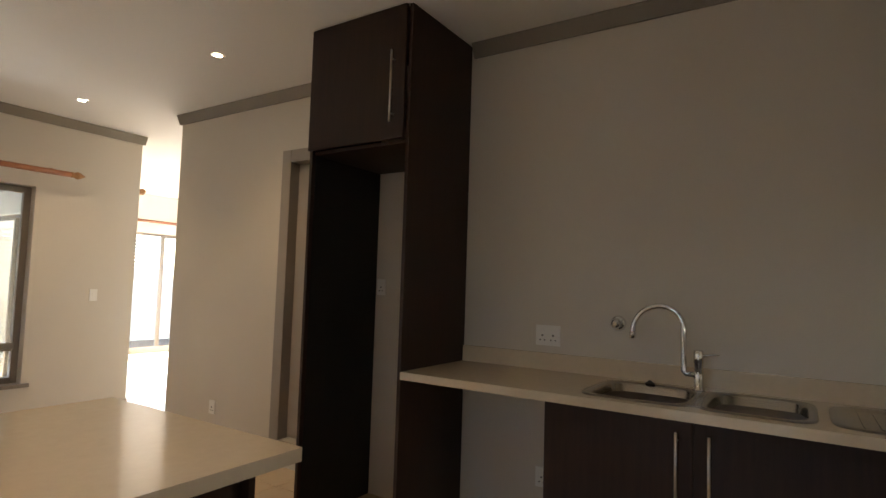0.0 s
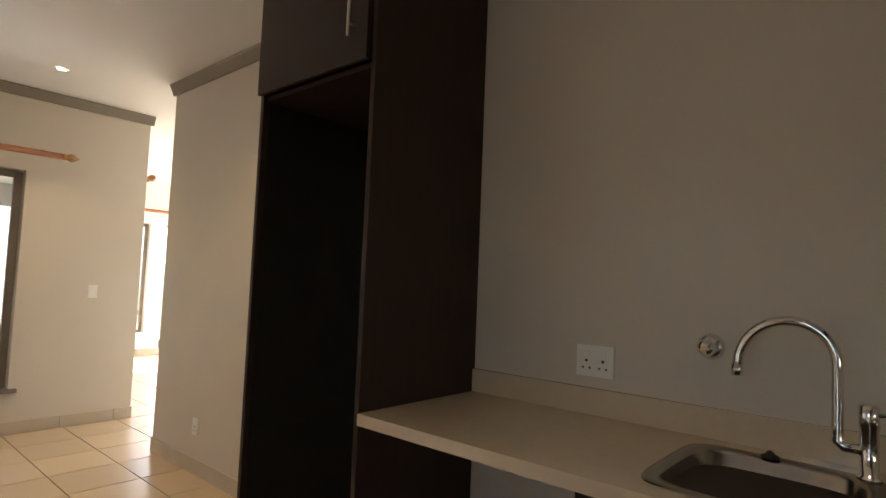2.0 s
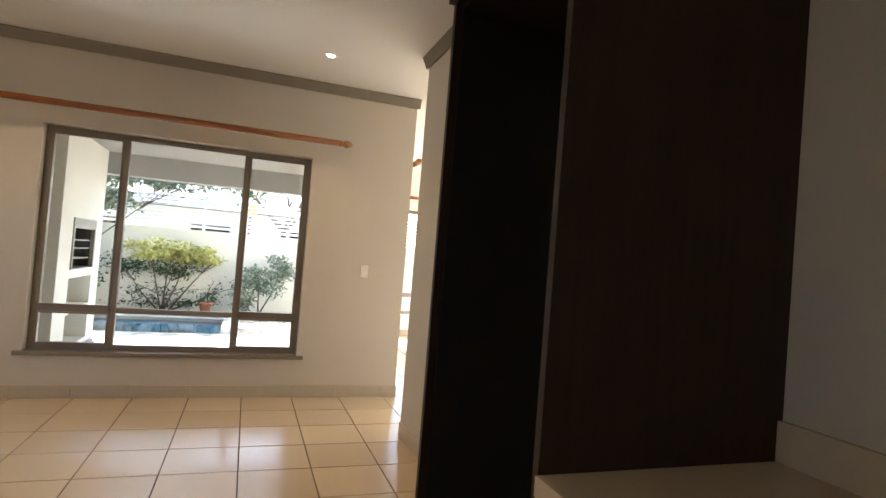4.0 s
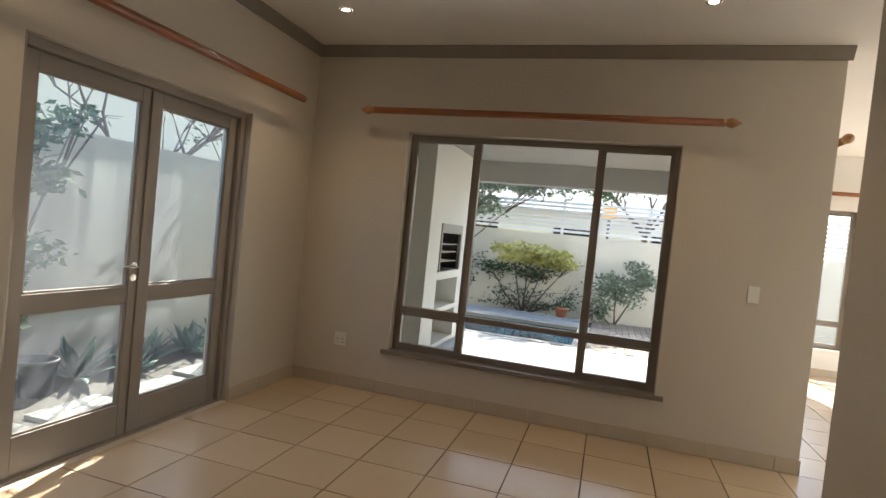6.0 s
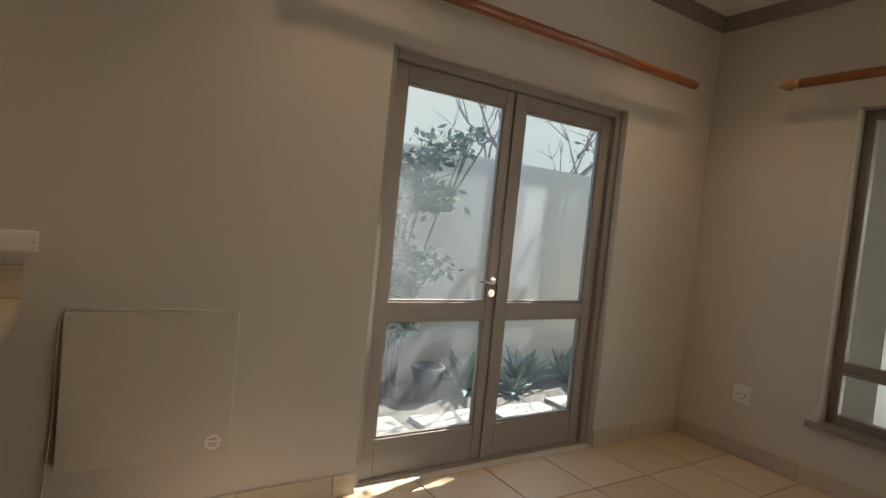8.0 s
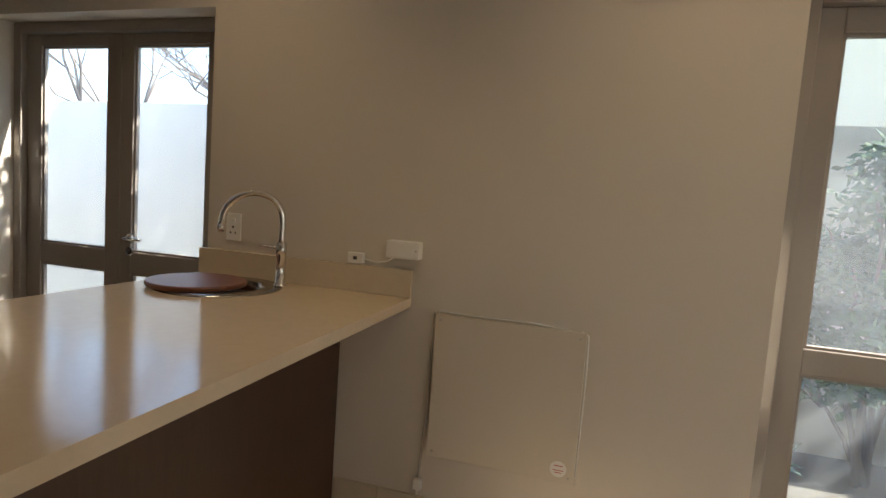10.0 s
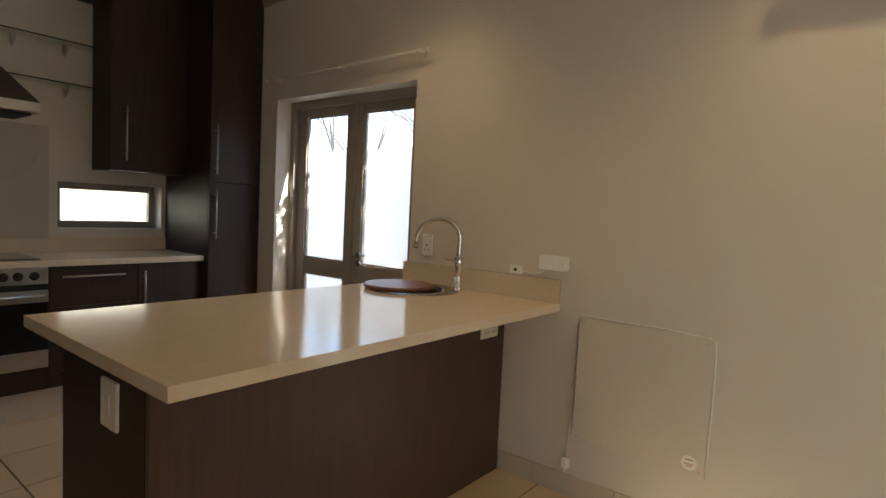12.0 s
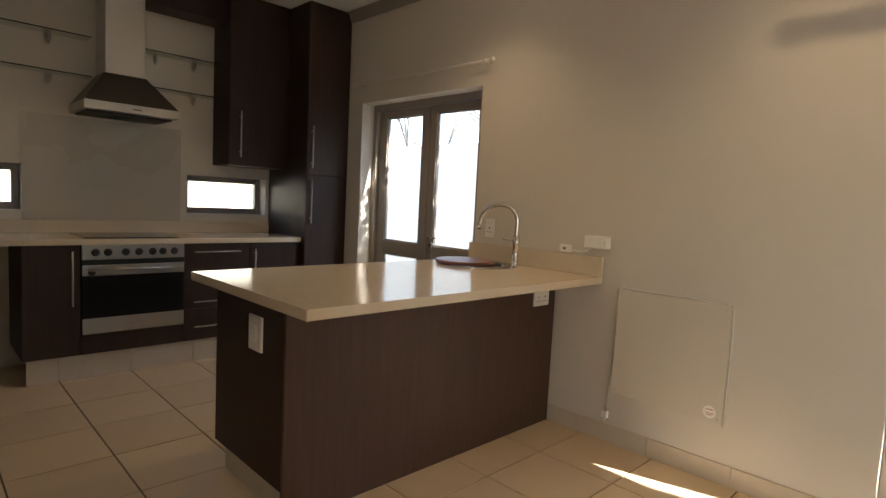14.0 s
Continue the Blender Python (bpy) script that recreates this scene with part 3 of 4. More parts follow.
rings(bm, [soft_rect(3.44, 0.57, 0.245, 0.30, 0.0005, 6), soft_rect(3.44, 0.57, 0.240, 0.296, 0.006, 6), soft_rect(3.44, 0.57, 0.205, 0.255, 0.005, 5), soft_rect(3.44, 0.57, 0.19, 0.24, 0.0015, 5)], False, True)
for k in range(9):
    box(bm, 3.26, 3.58, 0.37 + k * 0.05, 0.376 + k * 0.05, 0.0016, 0.005)
part("drainer", bm, SINKST, sk)
part("rim_bridge", B(3.23, 3.65, 1.30, 1.355, 0.0006, 0.0058, 0.002), SINKST, sk)


def arc_pts(p0, p1, rise, n=16):
    """A half loop from p0 up and over to p1."""
    p0, p1 = Vector(p0), Vector(p1)
    c, r = (p0 + p1) / 2, (p1 - p0) / 2
    return [c - r * math.cos(math.pi * k / n) + Vector((0, 0, rise * math.sin(math.pi * k / n))) for k in range(n + 1)]


def swan_tap(m, offset, label, lever_side):
    """Mixer with a swan neck that turns over towards local +x."""
    tap = thing("mixer_tap", m, label, "tap")
    part("body", lathe(bmesh.new(), [(0.028, 0), (0.028, 0.006), (0.021, 0.010), (0.021, 0.125), (0.0225, 0.127), (0.0225, 0.182), (0.018, 0.186)]), CHROME, tap)
    neck0 = (offset, 0, 0.07 if offset else 0.11)
    pts = ([(0, 0, 0.07), (offset - 0.012, 0, 0.07), (offset, 0, 0.082)] if offset else [(0.0, 0, 0.15)])
    pts += [(offset, 0, 0.12), (offset, 0, 0.20), (offset, 0, 0.268)] + arc_pts((offset, 0, 0.278), (offset + 0.235, 0, 0.258), 0.115)[1:] + [(offset + 0.238, 0, 0.238)]
    sp_t = part("spout", tube(bmesh.new(), pts, 0.0138, 14), CHROME, tap)
    part("aerator", lathe(bmesh.new(), [(0.0155, 0.219), (0.0155, 0.251)], pose(offset + 0.238, 0, 0)), CHROME, sp_t)
    part("lever", tube(bmesh.new(), [(lever_side * 0.018, 0, 0.160), (lever_side * 0.05, 0, 0.166), (lever_side * 0.09, 0, 0.170)], [0.006, 0.005, 0.004]), CHROME, tap)
    return tap


swan_tap(pose(3.645, 1.365, CT1 + 0.006, 0, 0, 90) @ pose(0, 0, 0), 0.065, "chrome swan-neck mixer tap on the kitchen sink", -1)
solid("sink_plug", lathe(bmesh.new(), [(0.022, 0), (0.024, 0.006), (0.012, 0.012), (0.006, 0.02)]), DARK, "black rubber sink plug lying behind the bowl", "plug", m=pose(3.655, 1.585, CT1 + 0.006))
vl = thing("wall_valve", pose(SX, 1.775, 1.253, 0, 0, 90), "round chrome stop valve on the wall", "valve")
part("rose", lathe(bmesh.new(), [(0.042, 0), (0.041, 0.010), (0.034, 0.022), (0.024, 0.026)], pose(0, 0, 0, -90)), CHROME, vl)
part("knob", lathe(bmesh.new(), [(0.018, 0.01), (0.018, 0.035), (0.027, 0.038), (0.028, 0.055), (0.022, 0.066), (0.010, 0.072)], pose(0, 0, 0, -90)), CHROME, vl)


# peninsula
pn = thing("peninsula", Matrix(), "dark wenge peninsula with a plain panelled back", "cabinet")
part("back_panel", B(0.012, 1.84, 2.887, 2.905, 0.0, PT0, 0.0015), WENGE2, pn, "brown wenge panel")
part("body", B(0.0, 1.82, 2.28, 2.886, 0.17, PT0), WENGE, pn)
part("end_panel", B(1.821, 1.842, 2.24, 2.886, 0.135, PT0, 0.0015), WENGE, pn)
for k in range(3):
    f = part("door", B(0.03 + k * 0.585, 0.61 + k * 0.585, 2.26, 2.279, 0.172, PT0 - 0.002, 0.0015), WENGE, pn)
plinth("plinth_peninsula_end", "x", 1.81, 2.29, 2.885, 2.66)
plinth("plinth_peninsula", "y", 2.33, 0.02, 1.80, 0.403, -1)
worktop("peninsula_worktop", slab_with_holes(0.002, 1.935, 2.16, 3.215, PT0, PT1, [(0.103, 0.447, 2.308, 2.652)]), "cream polished stone breakfast worktop with a round sink")
solid("upstand", B(0.001, 0.021, 2.16, 3.215, PT1 + 0.0005, 1.066, 0.002), STONE, "cream stone upstand of the peninsula", "upstand")
bs = thing("prep_sink", pose(0.275, 2.48, PT1), "round steel prep sink set in the worktop", "sink")
bm = bmesh.new()
rings(bm, [[(r * math.cos(2 * math.pi * i / 40), r * math.sin(2 * math.pi * i / 40), z) for i in range(40)] for r, z in ((0.248, 0.0005), (0.245, 0.006), (0.180, 0.006), (0.172, 0.0), (0.168, -0.10), (0.14, -0.14), (0.03, -0.144))], False, True)
part("bowl", bm, SINKST, bs)
solid("chopping_board", lathe(bmesh.new(), [(0.185, 0), (0.19, 0.004), (0.19, 0.016), (0.185, 0.02)], seg=36), BOARD, "round reddish wooden board over the prep sink", "board", m=pose(0.32, 2.41, PT1 + 0.0065))
swan_tap(pose(0.14, 2.675, PT1 + 0.006, 0, 0, -57), 0.0, "chrome swan-neck mixer tap on the prep sink", 1)


# ---------------------------------------------------------------- small fixtures
def socket(m, w, h, kind, label):
    """Electric plate, back on local y = 0. kind: single, double, switch."""
    s = thing("light_switch" if kind == "switch" else "wall_socket", m, label, "switch" if kind == "switch" else "socket")
    part("plate", B(-w / 2, w / 2, 0, 0.011, -h / 2, h / 2, 0.003), PLASTIC, s)
    if kind == "switch":
        part("rocker", B(-w * 0.16, w * 0.16, 0.011, 0.016, -h * 0.22, h * 0.22, 0.002), PLASTIC, s)
        return s
    for x in ((-w * 0.22, w * 0.22) if kind == "double" else (0,)):
        part("rocker", B(x - 0.012, x + 0.012, 0.011, 0.015, h * 0.12, h * 0.32, 0.0015), PLASTIC, s)
        for dx, dz, r in ((0, 0.0, 0.0055), (-0.013, -0.026, 0.0042), (0.013, -0.026, 0.0042)):
            part("pin_hole", lathe(bmesh.new(), [(r, 0.0108), (r, 0.0118)], pose(x + dx, 0, dz, -90), 10), DARK, s)
    return s


socket(pose(SX, 2.168, 1.16, 0, 0, 90), 0.145, 0.115, "double", "white double wall socket above the sink worktop")
socket(pose(SX, 2.19, 0.37, 0, 0, 90), 0.075, 0.11, "single", "white wall socket in the empty appliance space")
socket(pose(SX, 3.395, 1.40, 0, 0, 90), 0.07, 0.11, "single", "white wall socket inside the fridge housing")
socket(pose(3.79, 5.21, 0.325, 0, 0, 90), 0.075, 0.115, "single", "white low wall socket near the passage")
socket(pose(3.645, 7.1, 1.215, 0, 0, 180), 0.075, 0.12, "switch", "white light switch beside the garden window")
socket(pose(0.456, 7.1, 0.41, 0, 0, 180), 0.115, 0.115, "double", "white low wall socket in the corner")
socket(pose(0, 2.335, 1.175, 0, 0, -90), 0.075, 0.125, "single", "white wall socket beside the prep sink")
socket(pose(0.165, 2.905, 0.80), 0.145, 0.11, "double", "white socket on the peninsula back")
socket(pose(1.842, 2.66, 0.745, 0, 0, -90), 0.115, 0.15, "switch", "white switch plate on the peninsula end")

iso = thing("isolator_box", pose(0, 3.18, 1.15, 0, 0, -90), "white surface-mounted isolator box", "switch box")
part("box", B(-0.072, 0.072, 0, 0.055, -0.036, 0.036, 0.006), PLASTIC, iso)
part("cover", B(-0.045, 0.055, 0.055, 0.058, -0.026, 0.026, 0.001), PLASTIC, iso)
part("screw", lathe(bmesh.new(), [(0.004, 0.055), (0.004, 0.057)], pose(-0.06, 0, 0, -90), 10), STEEL, iso)
dat = thing("data_outlet", pose(0, 2.96, 1.095, 0, 0, -90), "small white data outlet box", "outlet")
part("box", B(-0.035, 0.035, 0, 0.028, -0.022, 0.022, 0.004), PLASTIC, dat)
part("port", B(-0.009, 0.009, 0.028, 0.0285, -0.007, 0.007), DARK, dat)
solid("cable", tube(bmesh.new(), [(0.006, 2.995, 1.09), (0.006, 3.05, 1.082), (0.006, 3.10, 1.092), (0.006, 3.14, 1.12)], 0.003, 6), PLASTIC, "thin white cable between two wall boxes", "cable")

ht = thing("panel_heater", pose(0, 3.937, 0.305, 0, 0, -90), "flat square beige wall panel heater", "heater")
part("panel", B(0, 0.6, 0.022, 0.034, 0, 0.598, 0.003), HEAT, ht)
for x in (0.022, 0.578):
    for z in (0.022, 0.576):
        part("screw", lathe(bmesh.new(), [(0.005, 0.034), (0.005, 0.037), (0.003, 0.038)], pose(x, 0, z, -90), 10), STEEL, ht)
        part("spacer", lathe(bmesh.new(), [(0.010, 0.0), (0.010, 0.022)], pose(x, 0, z, -90), 10), PLASTIC, ht)
lb = part("sticker", lathe(bmesh.new(), [(0.032, 0.034), (0.032, 0.0346)], pose(0.062, 0, 0.052, -90), 28), PLASTIC, ht, "round white sticker")
part("print", B(0.045, 0.079, 0.0347, 0.0352, 0.064, 0.068), STICKER, lb)
part("print", B(0.042, 0.082, 0.0347, 0.0352, 0.046, 0.049), STICKER, lb)
part("print", B(0.049, 0.075, 0.0347, 0.0352, 0.037, 0.040), STICKER, lb)
part("cord", tube(bmesh.new(), [(0.03, 0.012, 0.592), (0.2, 0.010, 0.606), (0.45, 0.010, 0.603), (0.59, 0.012, 0.606), (0.612, 0.012, 0.56), (0.615, 0.012, 0.2), (0.635, 0.012, -0.12)], 0.003, 6), PLASTIC, ht, "thin white cord")
part("cord", tube(bmesh.new(), [(0.02, 0.030, 0.602), (-0.006, 0.026, 0.585), (-0.010, 0.022, 0.45), (-0.007, 0.020, 0.2), (-0.004, 0.014, -0.01)], 0.003, 6), PLASTIC, ht, "thin white cord")
pg = part("plug", B(0.617, 0.653, 0.002, 0.03, -0.165, -0.12, 0.006), PLASTIC, ht)
part("pin", B(0.631, 0.639, 0.012, 0.020, -0.19, -0.165), PLASTIC, pg)


def finial(bm, x, s):
    """Acorn knob on a rod's end; s: the way it points along x."""
    lathe(bm, [(0.024, 0), (0.031, 0.012), (0.021, 0.024), (0.026, 0.034), (0.037, 0.058), (0.032, 0.082), (0.015, 0.108), (0.003, 0.13)], pose(x, 0, 0, 0, s * 90), 18)
    return bm


def curtain_rod(name, m, length, label, ends=(True, True), off=0.10):
    r = thing(name, m, label, "curtain rod")
    bm = bmesh.new()
    n = 32
    prof = [0.0255 + 0.0026 * math.cos(2 * math.pi * i / n * 10) for i in range(n)]
    rings(bm, [[(x, q * math.cos(2 * math.pi * i / n), q * math.sin(2 * math.pi * i / n)) for i, q in enumerate(prof)] for x in (0, length * 0.33, length * 0.66, length)])
    part("pole", bm, ROD, r)
    for x, s, on in ((0, -1, ends[0]), (length, 1, ends[1])):
        if on:
            part("finial", finial(bmesh.new(), x, s), KNOB, r, "carved light wood knob")
    for x in (0.12, length - 0.12):
        b = bmesh.new()
        tube(b, [(x, -0.012, 0.012), (x, -off * 0.6, 0.045), (x, -off, 0.055)], 0.006, 8)
        part("bracket", b, ROD, r)
    return r


curtain_rod("curtain_rod", pose(3.285, 6.93, 2.39, 0, 0, 180), 2.63, "fluted orange pine curtain rod over the garden window", off=0.168)
curtain_rod("curtain_rod", pose(0.17, 6.62, 2.385, 0, 0, -90), 2.42, "fluted orange pine curtain rod over the glazed doors", (False, True), 0.168)
curtain_rod("curtain_rod", pose(4.152, 10.85, 2.38, 0, 0, -90), 3.55, "pine curtain rod over the patio doors")
curtain_rod("curtain_rod", pose(7.85, 11.2, 2.46, 0, 0, 180), 3.5, "pine curtain rod over the lounge window")

wr = thing("curtain_rail", pose(0.055, 2.315, 2.305, 0, 0, -90), "thin cream metal curtain rod over the kitchen door", "curtain rod")
part("pole", tube(bmesh.new(), [(0, 0, 0), (1.60, 0, 0)], 0.009, 10), WHITEROD, wr)
for x in (0.0, 1.6):
    part("end_cap", lathe(bmesh.new(), [(0.012, -0.016), (0.016, -0.008), (0.016, 0.008), (0.012, 0.016)], pose(x, 0, 0, 0, 90), 12), WHITEROD, wr)
for x in (0.07, 0.78, 1.5):
    b = bmesh.new()
    tube(b, [(x, -0.054, 0.0), (x, 0.0, 0.0)], 0.007, 8)
    lathe(b, [(0.02, -0.055), (0.02, -0.049)], pose(x, 0, 0, -90), 12)
    lathe(b, [(0.013, -0.012), (0.013, 0.012)], pose(x, 0, 0, 0, 90), 12)
    part("bracket", b, WHITEROD, wr)

for x, y in ((0.637, 6.32), (3.07, 6.31), (3.055, 4.335), (0.637, 4.335), (0.637, 2.4), (1.85, 1.25)):
    dl = thing("downlight", pose(x, y, H), "recessed ceiling downlight, switched on", "ceiling light", "ceiling downlights")
    part("ring", lathe(bmesh.new(), [(0.030, -0.004), (0.044, -0.005), (0.048, -0.001)], seg=28, caps=False), CHROME, dl, "chrome trim ring")
    part("bulb", lathe(bmesh.new(), [(0.006, -0.0035), (0.027, -0.003)], seg=20), LAMP, dl, "glowing halogen bulb")
    sp = new("downlight_beam", bpy.data.lights.new("downlight_beam", "SPOT"))
    sp.data.energy, sp.data.color, sp.data.spot_size, sp.data.spot_blend, sp.data.shadow_soft_size = (5.0 if y > 2 else 2.5), (1.0, 0.72, 0.44), radians(115), 0.9, 0.07
    sp.location = (x, y, H - 0.02)


# ---------------------------------------------------------------- outside
ground = solid("ground", B(-400, 400, -400, 400, -0.9, -0.14), SOIL, "bare garden soil", "ground", kind="structure")


def leaf_cloud(bm, centre, radius, count, size, seed, hang=0.0, hollow=0.35):
    """Many small bent leaves scattered unevenly through an ellipsoid."""
    rng = random.Random(seed)
    c = Vector(centre)
    lumps = [Vector((rng.uniform(-1, 1), rng.uniform(-1, 1), rng.uniform(-1, 1))) * 0.62 for _ in range(9)]
    for _ in range(count):
        l = rng.choice(lumps)
        d = Vector((rng.gauss(0, 1), rng.gauss(0, 1), rng.gauss(0, 1))).normalized() * (hollow + (1 - hollow) * rng.random()) * 0.45
        p = c + Vector(((l.x + d.x) * radius[0], (l.y + d.y) * radius[1], (l.z + d.z) * radius[2]))
        a = Vector((rng.gauss(0, 1), rng.gauss(0, 1), rng.gauss(0, 0.7) - hang)).normalized()
        b = a.orthogonal().normalized() * rng.choice((-1, 1))
        s = size * rng.uniform(0.6, 1.3)
        b = b.cross(a) if rng.random() < 0.5 else b
        v = [bm.verts.new(q) for q in (p, p + a * s * 0.5 + b * s * 0.22, p + a * s, p + a * s * 0.5 - b * s * 0.22)]
        bm.faces.new(v)
    return bm


def shrub(name, base, clouds, leaf, label, size=0.06, category="shrub", seed=1):
    """A plant with stems from its base to each cloud of leaves: (centre, radius, count)."""
    s = thing(name, pose(*base), label, category)
    stems = bmesh.new()
    bm = bmesh.new()
    rng = random.Random(seed)
    for k, (c, r, n) in enumerate(clouds):
        c = Vector(c)
        tube(stems, [(rng.uniform(-0.05, 0.05), rng.uniform(-0.05, 0.05), 0), c * 0.5 + Vector((rng.uniform(-0.1, 0.1), rng.uniform(-0.1, 0.1), 0)), c], [0.022, 0.014, 0.005], 6)
        for _ in range(5):
            e = c + Vector((rng.uniform(-1, 1) * r[0], rng.uniform(-1, 1) * r[1], rng.uniform(-0.4, 1) * r[2])) * 0.8
            tube(stems, [c * 0.75, c.lerp(e, 0.6), e], [0.008, 0.005, 0.002], 5)
        leaf_cloud(bm, c, r, n, size, seed * 31 + k)
    part("stems", stems, BARK, s)
    part("crown", bm, leaf, s)
    return s


def branch_tree(name, base, height, label, leaf=None, seed=3, spread=1.6, count=900, size=0.07):
    """Tapered trunk, forked limbs and twigs, with or without leaves."""
    t = thing(name, pose(*base), label, "tree")
    rng = random.Random(seed)
    wood, tips = bmesh.new(), []
    tube(wood, [(0, 0, 0), (0.05, 0.03, height * 0.25), (0.02, -0.04, height * 0.5)], [0.11, 0.09, 0.07], 8)

    def grow(p, d, length, r, level):
        q = p + d * length * 0.5 + Vector((rng.uniform(-1, 1), rng.uniform(-1, 1), rng.uniform(-0.3, 0.6))) * length * 0.1
        e = p + d * length
        tube(wood, [p, q, e], [r, r * 0.75, r * 0.5], 5)
        tips.append(e)
        if level:
            for _ in range(3):
                nd = (d + Vector((rng.uniform(-1, 1), rng.uniform(-1, 1), rng.uniform(-0.35, 0.75))) * 0.8).normalized()
                grow(e, nd, length * rng.uniform(0.55, 0.8), r * 0.5, level - 1)

    for k in range(5):
        a = k * 2 * math.pi / 5 + rng.uniform(-0.4, 0.4)
        grow(Vector((0.02, -0.04, height * (0.4 + 0.1 * rng.random()))), Vector((math.cos(a), math.sin(a), 0.9)).normalized(), spread * rng.uniform(0.5, 0.75), 0.045, 3)
    part("trunk", wood, BARK, t)
    if leaf:
        bm = bmesh.new()
        for i, e in enumerate(tips):
            if i % 2:
                leaf_cloud(bm, e, (0.4, 0.4, 0.35), max(8, count // len(tips) * 2), size, seed * 77 + i, 0.5)
        part("crown", bm, leaf, t)
    return t


# patio
solid("patio_floor", B(-0.3, 3.80, 7.35, 10.75, -0.14, -0.02), PAVE, "pale smooth patio paving", "paving", kind="structure")
# ceiling and beam: under-roof shade is put into their grey base colours
solid("patio_ceiling", B(-0.3, 3.80, 7.35, 10.5, 2.52, 2.66), mat("patio ceiling paint darkened for shade", (0.36, 0.34, 0.31), 0.85, 0.05, 2, 0.1), "patio ceiling with shade painted in as grey", "ceiling", kind="structure")
solid("patio_beam", B(-0.3, 3.80, 10.5, 10.75, 2.22, 2.66), mat("patio beam paint darkened for shade", (0.42, 0.40, 0.37), 0.85, 0.05, 2, 0.1), "patio edge beam with shade painted in as grey", "beam", kind="structure")
solid("patio_wall", B(-0.5, -0.25, 7.35, 10.75, -0.1, 2.66), PLASTER, "white plastered patio side wall", "wall", kind="structure")
bw = thing("braai", pose(-0.25, 8.62, -0.02), "built-in white plastered barbecue with a steel firebox", "barbecue")
bb = bmesh.new()
for a in ((0, 0.93, 0, 0.45, 0, 2.53), (0, 0.93, 1.40, 1.75, 0, 2.53), (0, 0.93, 0.45, 1.40, 1.56, 2.53), (0, 0.93, 0.45, 1.40, 0.86, 0.96), (0, 0.10, 0.45, 1.40, 0, 1.56), (0.1, 0.93, 0.45, 1.40, 0.44, 0.50), (0.1, 0.93, 0.45, 1.40, 0, 0.06)):
    box(bb, *a)
part("masonry", bb, PLASTER, bw)
part("firebox", B(0.101, 0.90, 0.455, 0.47, 0.962, 1.555), BRICKF, bw)
part("firebox", B(0.101, 0.115, 0.47, 1.395, 0.962, 1.555), BRICKF, bw)
part("firebox", B(0.116, 0.90, 0.471, 1.395, 0.962, 0.975), BRICKF, bw)
part("firebox", B(0.116, 0.90, 1.383, 1.397, 0.976, 1.553), BRICKF, bw)
part("firebox", B(0.116, 0.90, 0.471, 1.382, 1.543, 1.556), BRICKF, bw)
fb = bmesh.new()
for a in ((0.45, 0.50, 0.96, 1.56), (1.35, 1.40, 0.96, 1.56), (0.50, 1.35, 1.44, 1.56)):
    box(fb, 0.90, 0.945, a[0], a[1], a[2], a[3], 0.004)
part("steel_frame", fb, ALU, bw, "grey steel surround")
for z in (1.08, 1.20, 1.30):
    gr = bmesh.new()
    for k in range(12):
        tube(gr, [(0.14, 0.52 + k * 0.072, z), (0.90, 0.52 + k * 0.072, z)], 0.006, 5)
    tube(gr, [(0.88, 0.50, z), (0.88, 1.36, z)], 0.008, 5)
    part("grate", gr, STEEL, bw)
for k in range(7):
    solid("firewood_log", tube(bmesh.new(), [(-0.10, 0, 0), (0.2, 0.01, 0), (0.55, -0.01, 0.0)], 0.055, 8), LOG, "split firewood log in the barbecue store", "log", "firewood logs", m=pose(-0.02, 9.16 + (k % 4) * 0.115 + (k // 4) * 0.055, 0.096 + (k // 4) * 0.098))

# pool and planting
pl = thing("swimming_pool", pose(0, 0, 0), "small dark blue swimming pool with paved edge", "pool", kind="structure")
bm = bmesh.new()
for a in ((-2.2, 2.45, 10.77, 10.93), (-2.2, 2.45, 12.75, 12.95), (-2.2, -2.0, 10.93, 12.75), (2.25, 2.45, 10.93, 12.75)):
    box(bm, a[0], a[1], a[2], a[3], -0.14, -0.015, 0.01)
part("coping", bm, SLAB, pl)
wt = bmesh.new()
box(wt, -2.0, 2.25, 10.93, 12.75, -0.139, -0.075)
part("water", wt, WATER, pl)
bp = thing("brick_paving", Matrix(), "grey brown brick paving round the pool", "paving", kind="structure")
pm = mesh_of("brick", B(-0.052, 0.052, -0.107, 0.107, -0.03, 0.0, 0.004), BRICKP)
part("bed", B(-2.4, 7.5, 10.76, 14.15, -0.145, -0.138), SOIL, bp)
pool_cols = [(2.51 + 0.11 * i, 10.88 + 0.22 * j + (0.11 if i % 2 else 0)) for i in range(18) for j in range(15)]
for x, y in pool_cols:
    b = new("brick", pm)
    b.parent = bp
    b.matrix_basis = pose(x, y, -0.03 + 0.004 * math.sin(x * 37 + y * 19), 0.6 * math.sin(y * 11), 0.6 * math.sin(x * 13), 0)
edge = bmesh.new()
for i in range(22):
    for j in range(4):
        x, y = -2.1 + i * 0.205, 13.0 + j * 0.24
        box(edge, x, x + 0.2, y, y + 0.234, -0.13, -0.02 + 0.003 * math.sin(i * 7 + j * 3))
tagged(part("pool_surround", edge, PAVE, bp), kind="stuff")
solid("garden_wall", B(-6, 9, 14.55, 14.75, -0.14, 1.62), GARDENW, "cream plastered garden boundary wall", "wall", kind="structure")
fc = thing("slat_fence", pose(0, 14.65, 1.62), "white horizontal slat fence on the boundary wall", "fence")
for k in range(8):
    part("slat", B(-5, 8.5, -0.012, 0.012, 0.05 + k * 0.085, 0.10 + k * 0.085, 0.003), SLATW, fc)
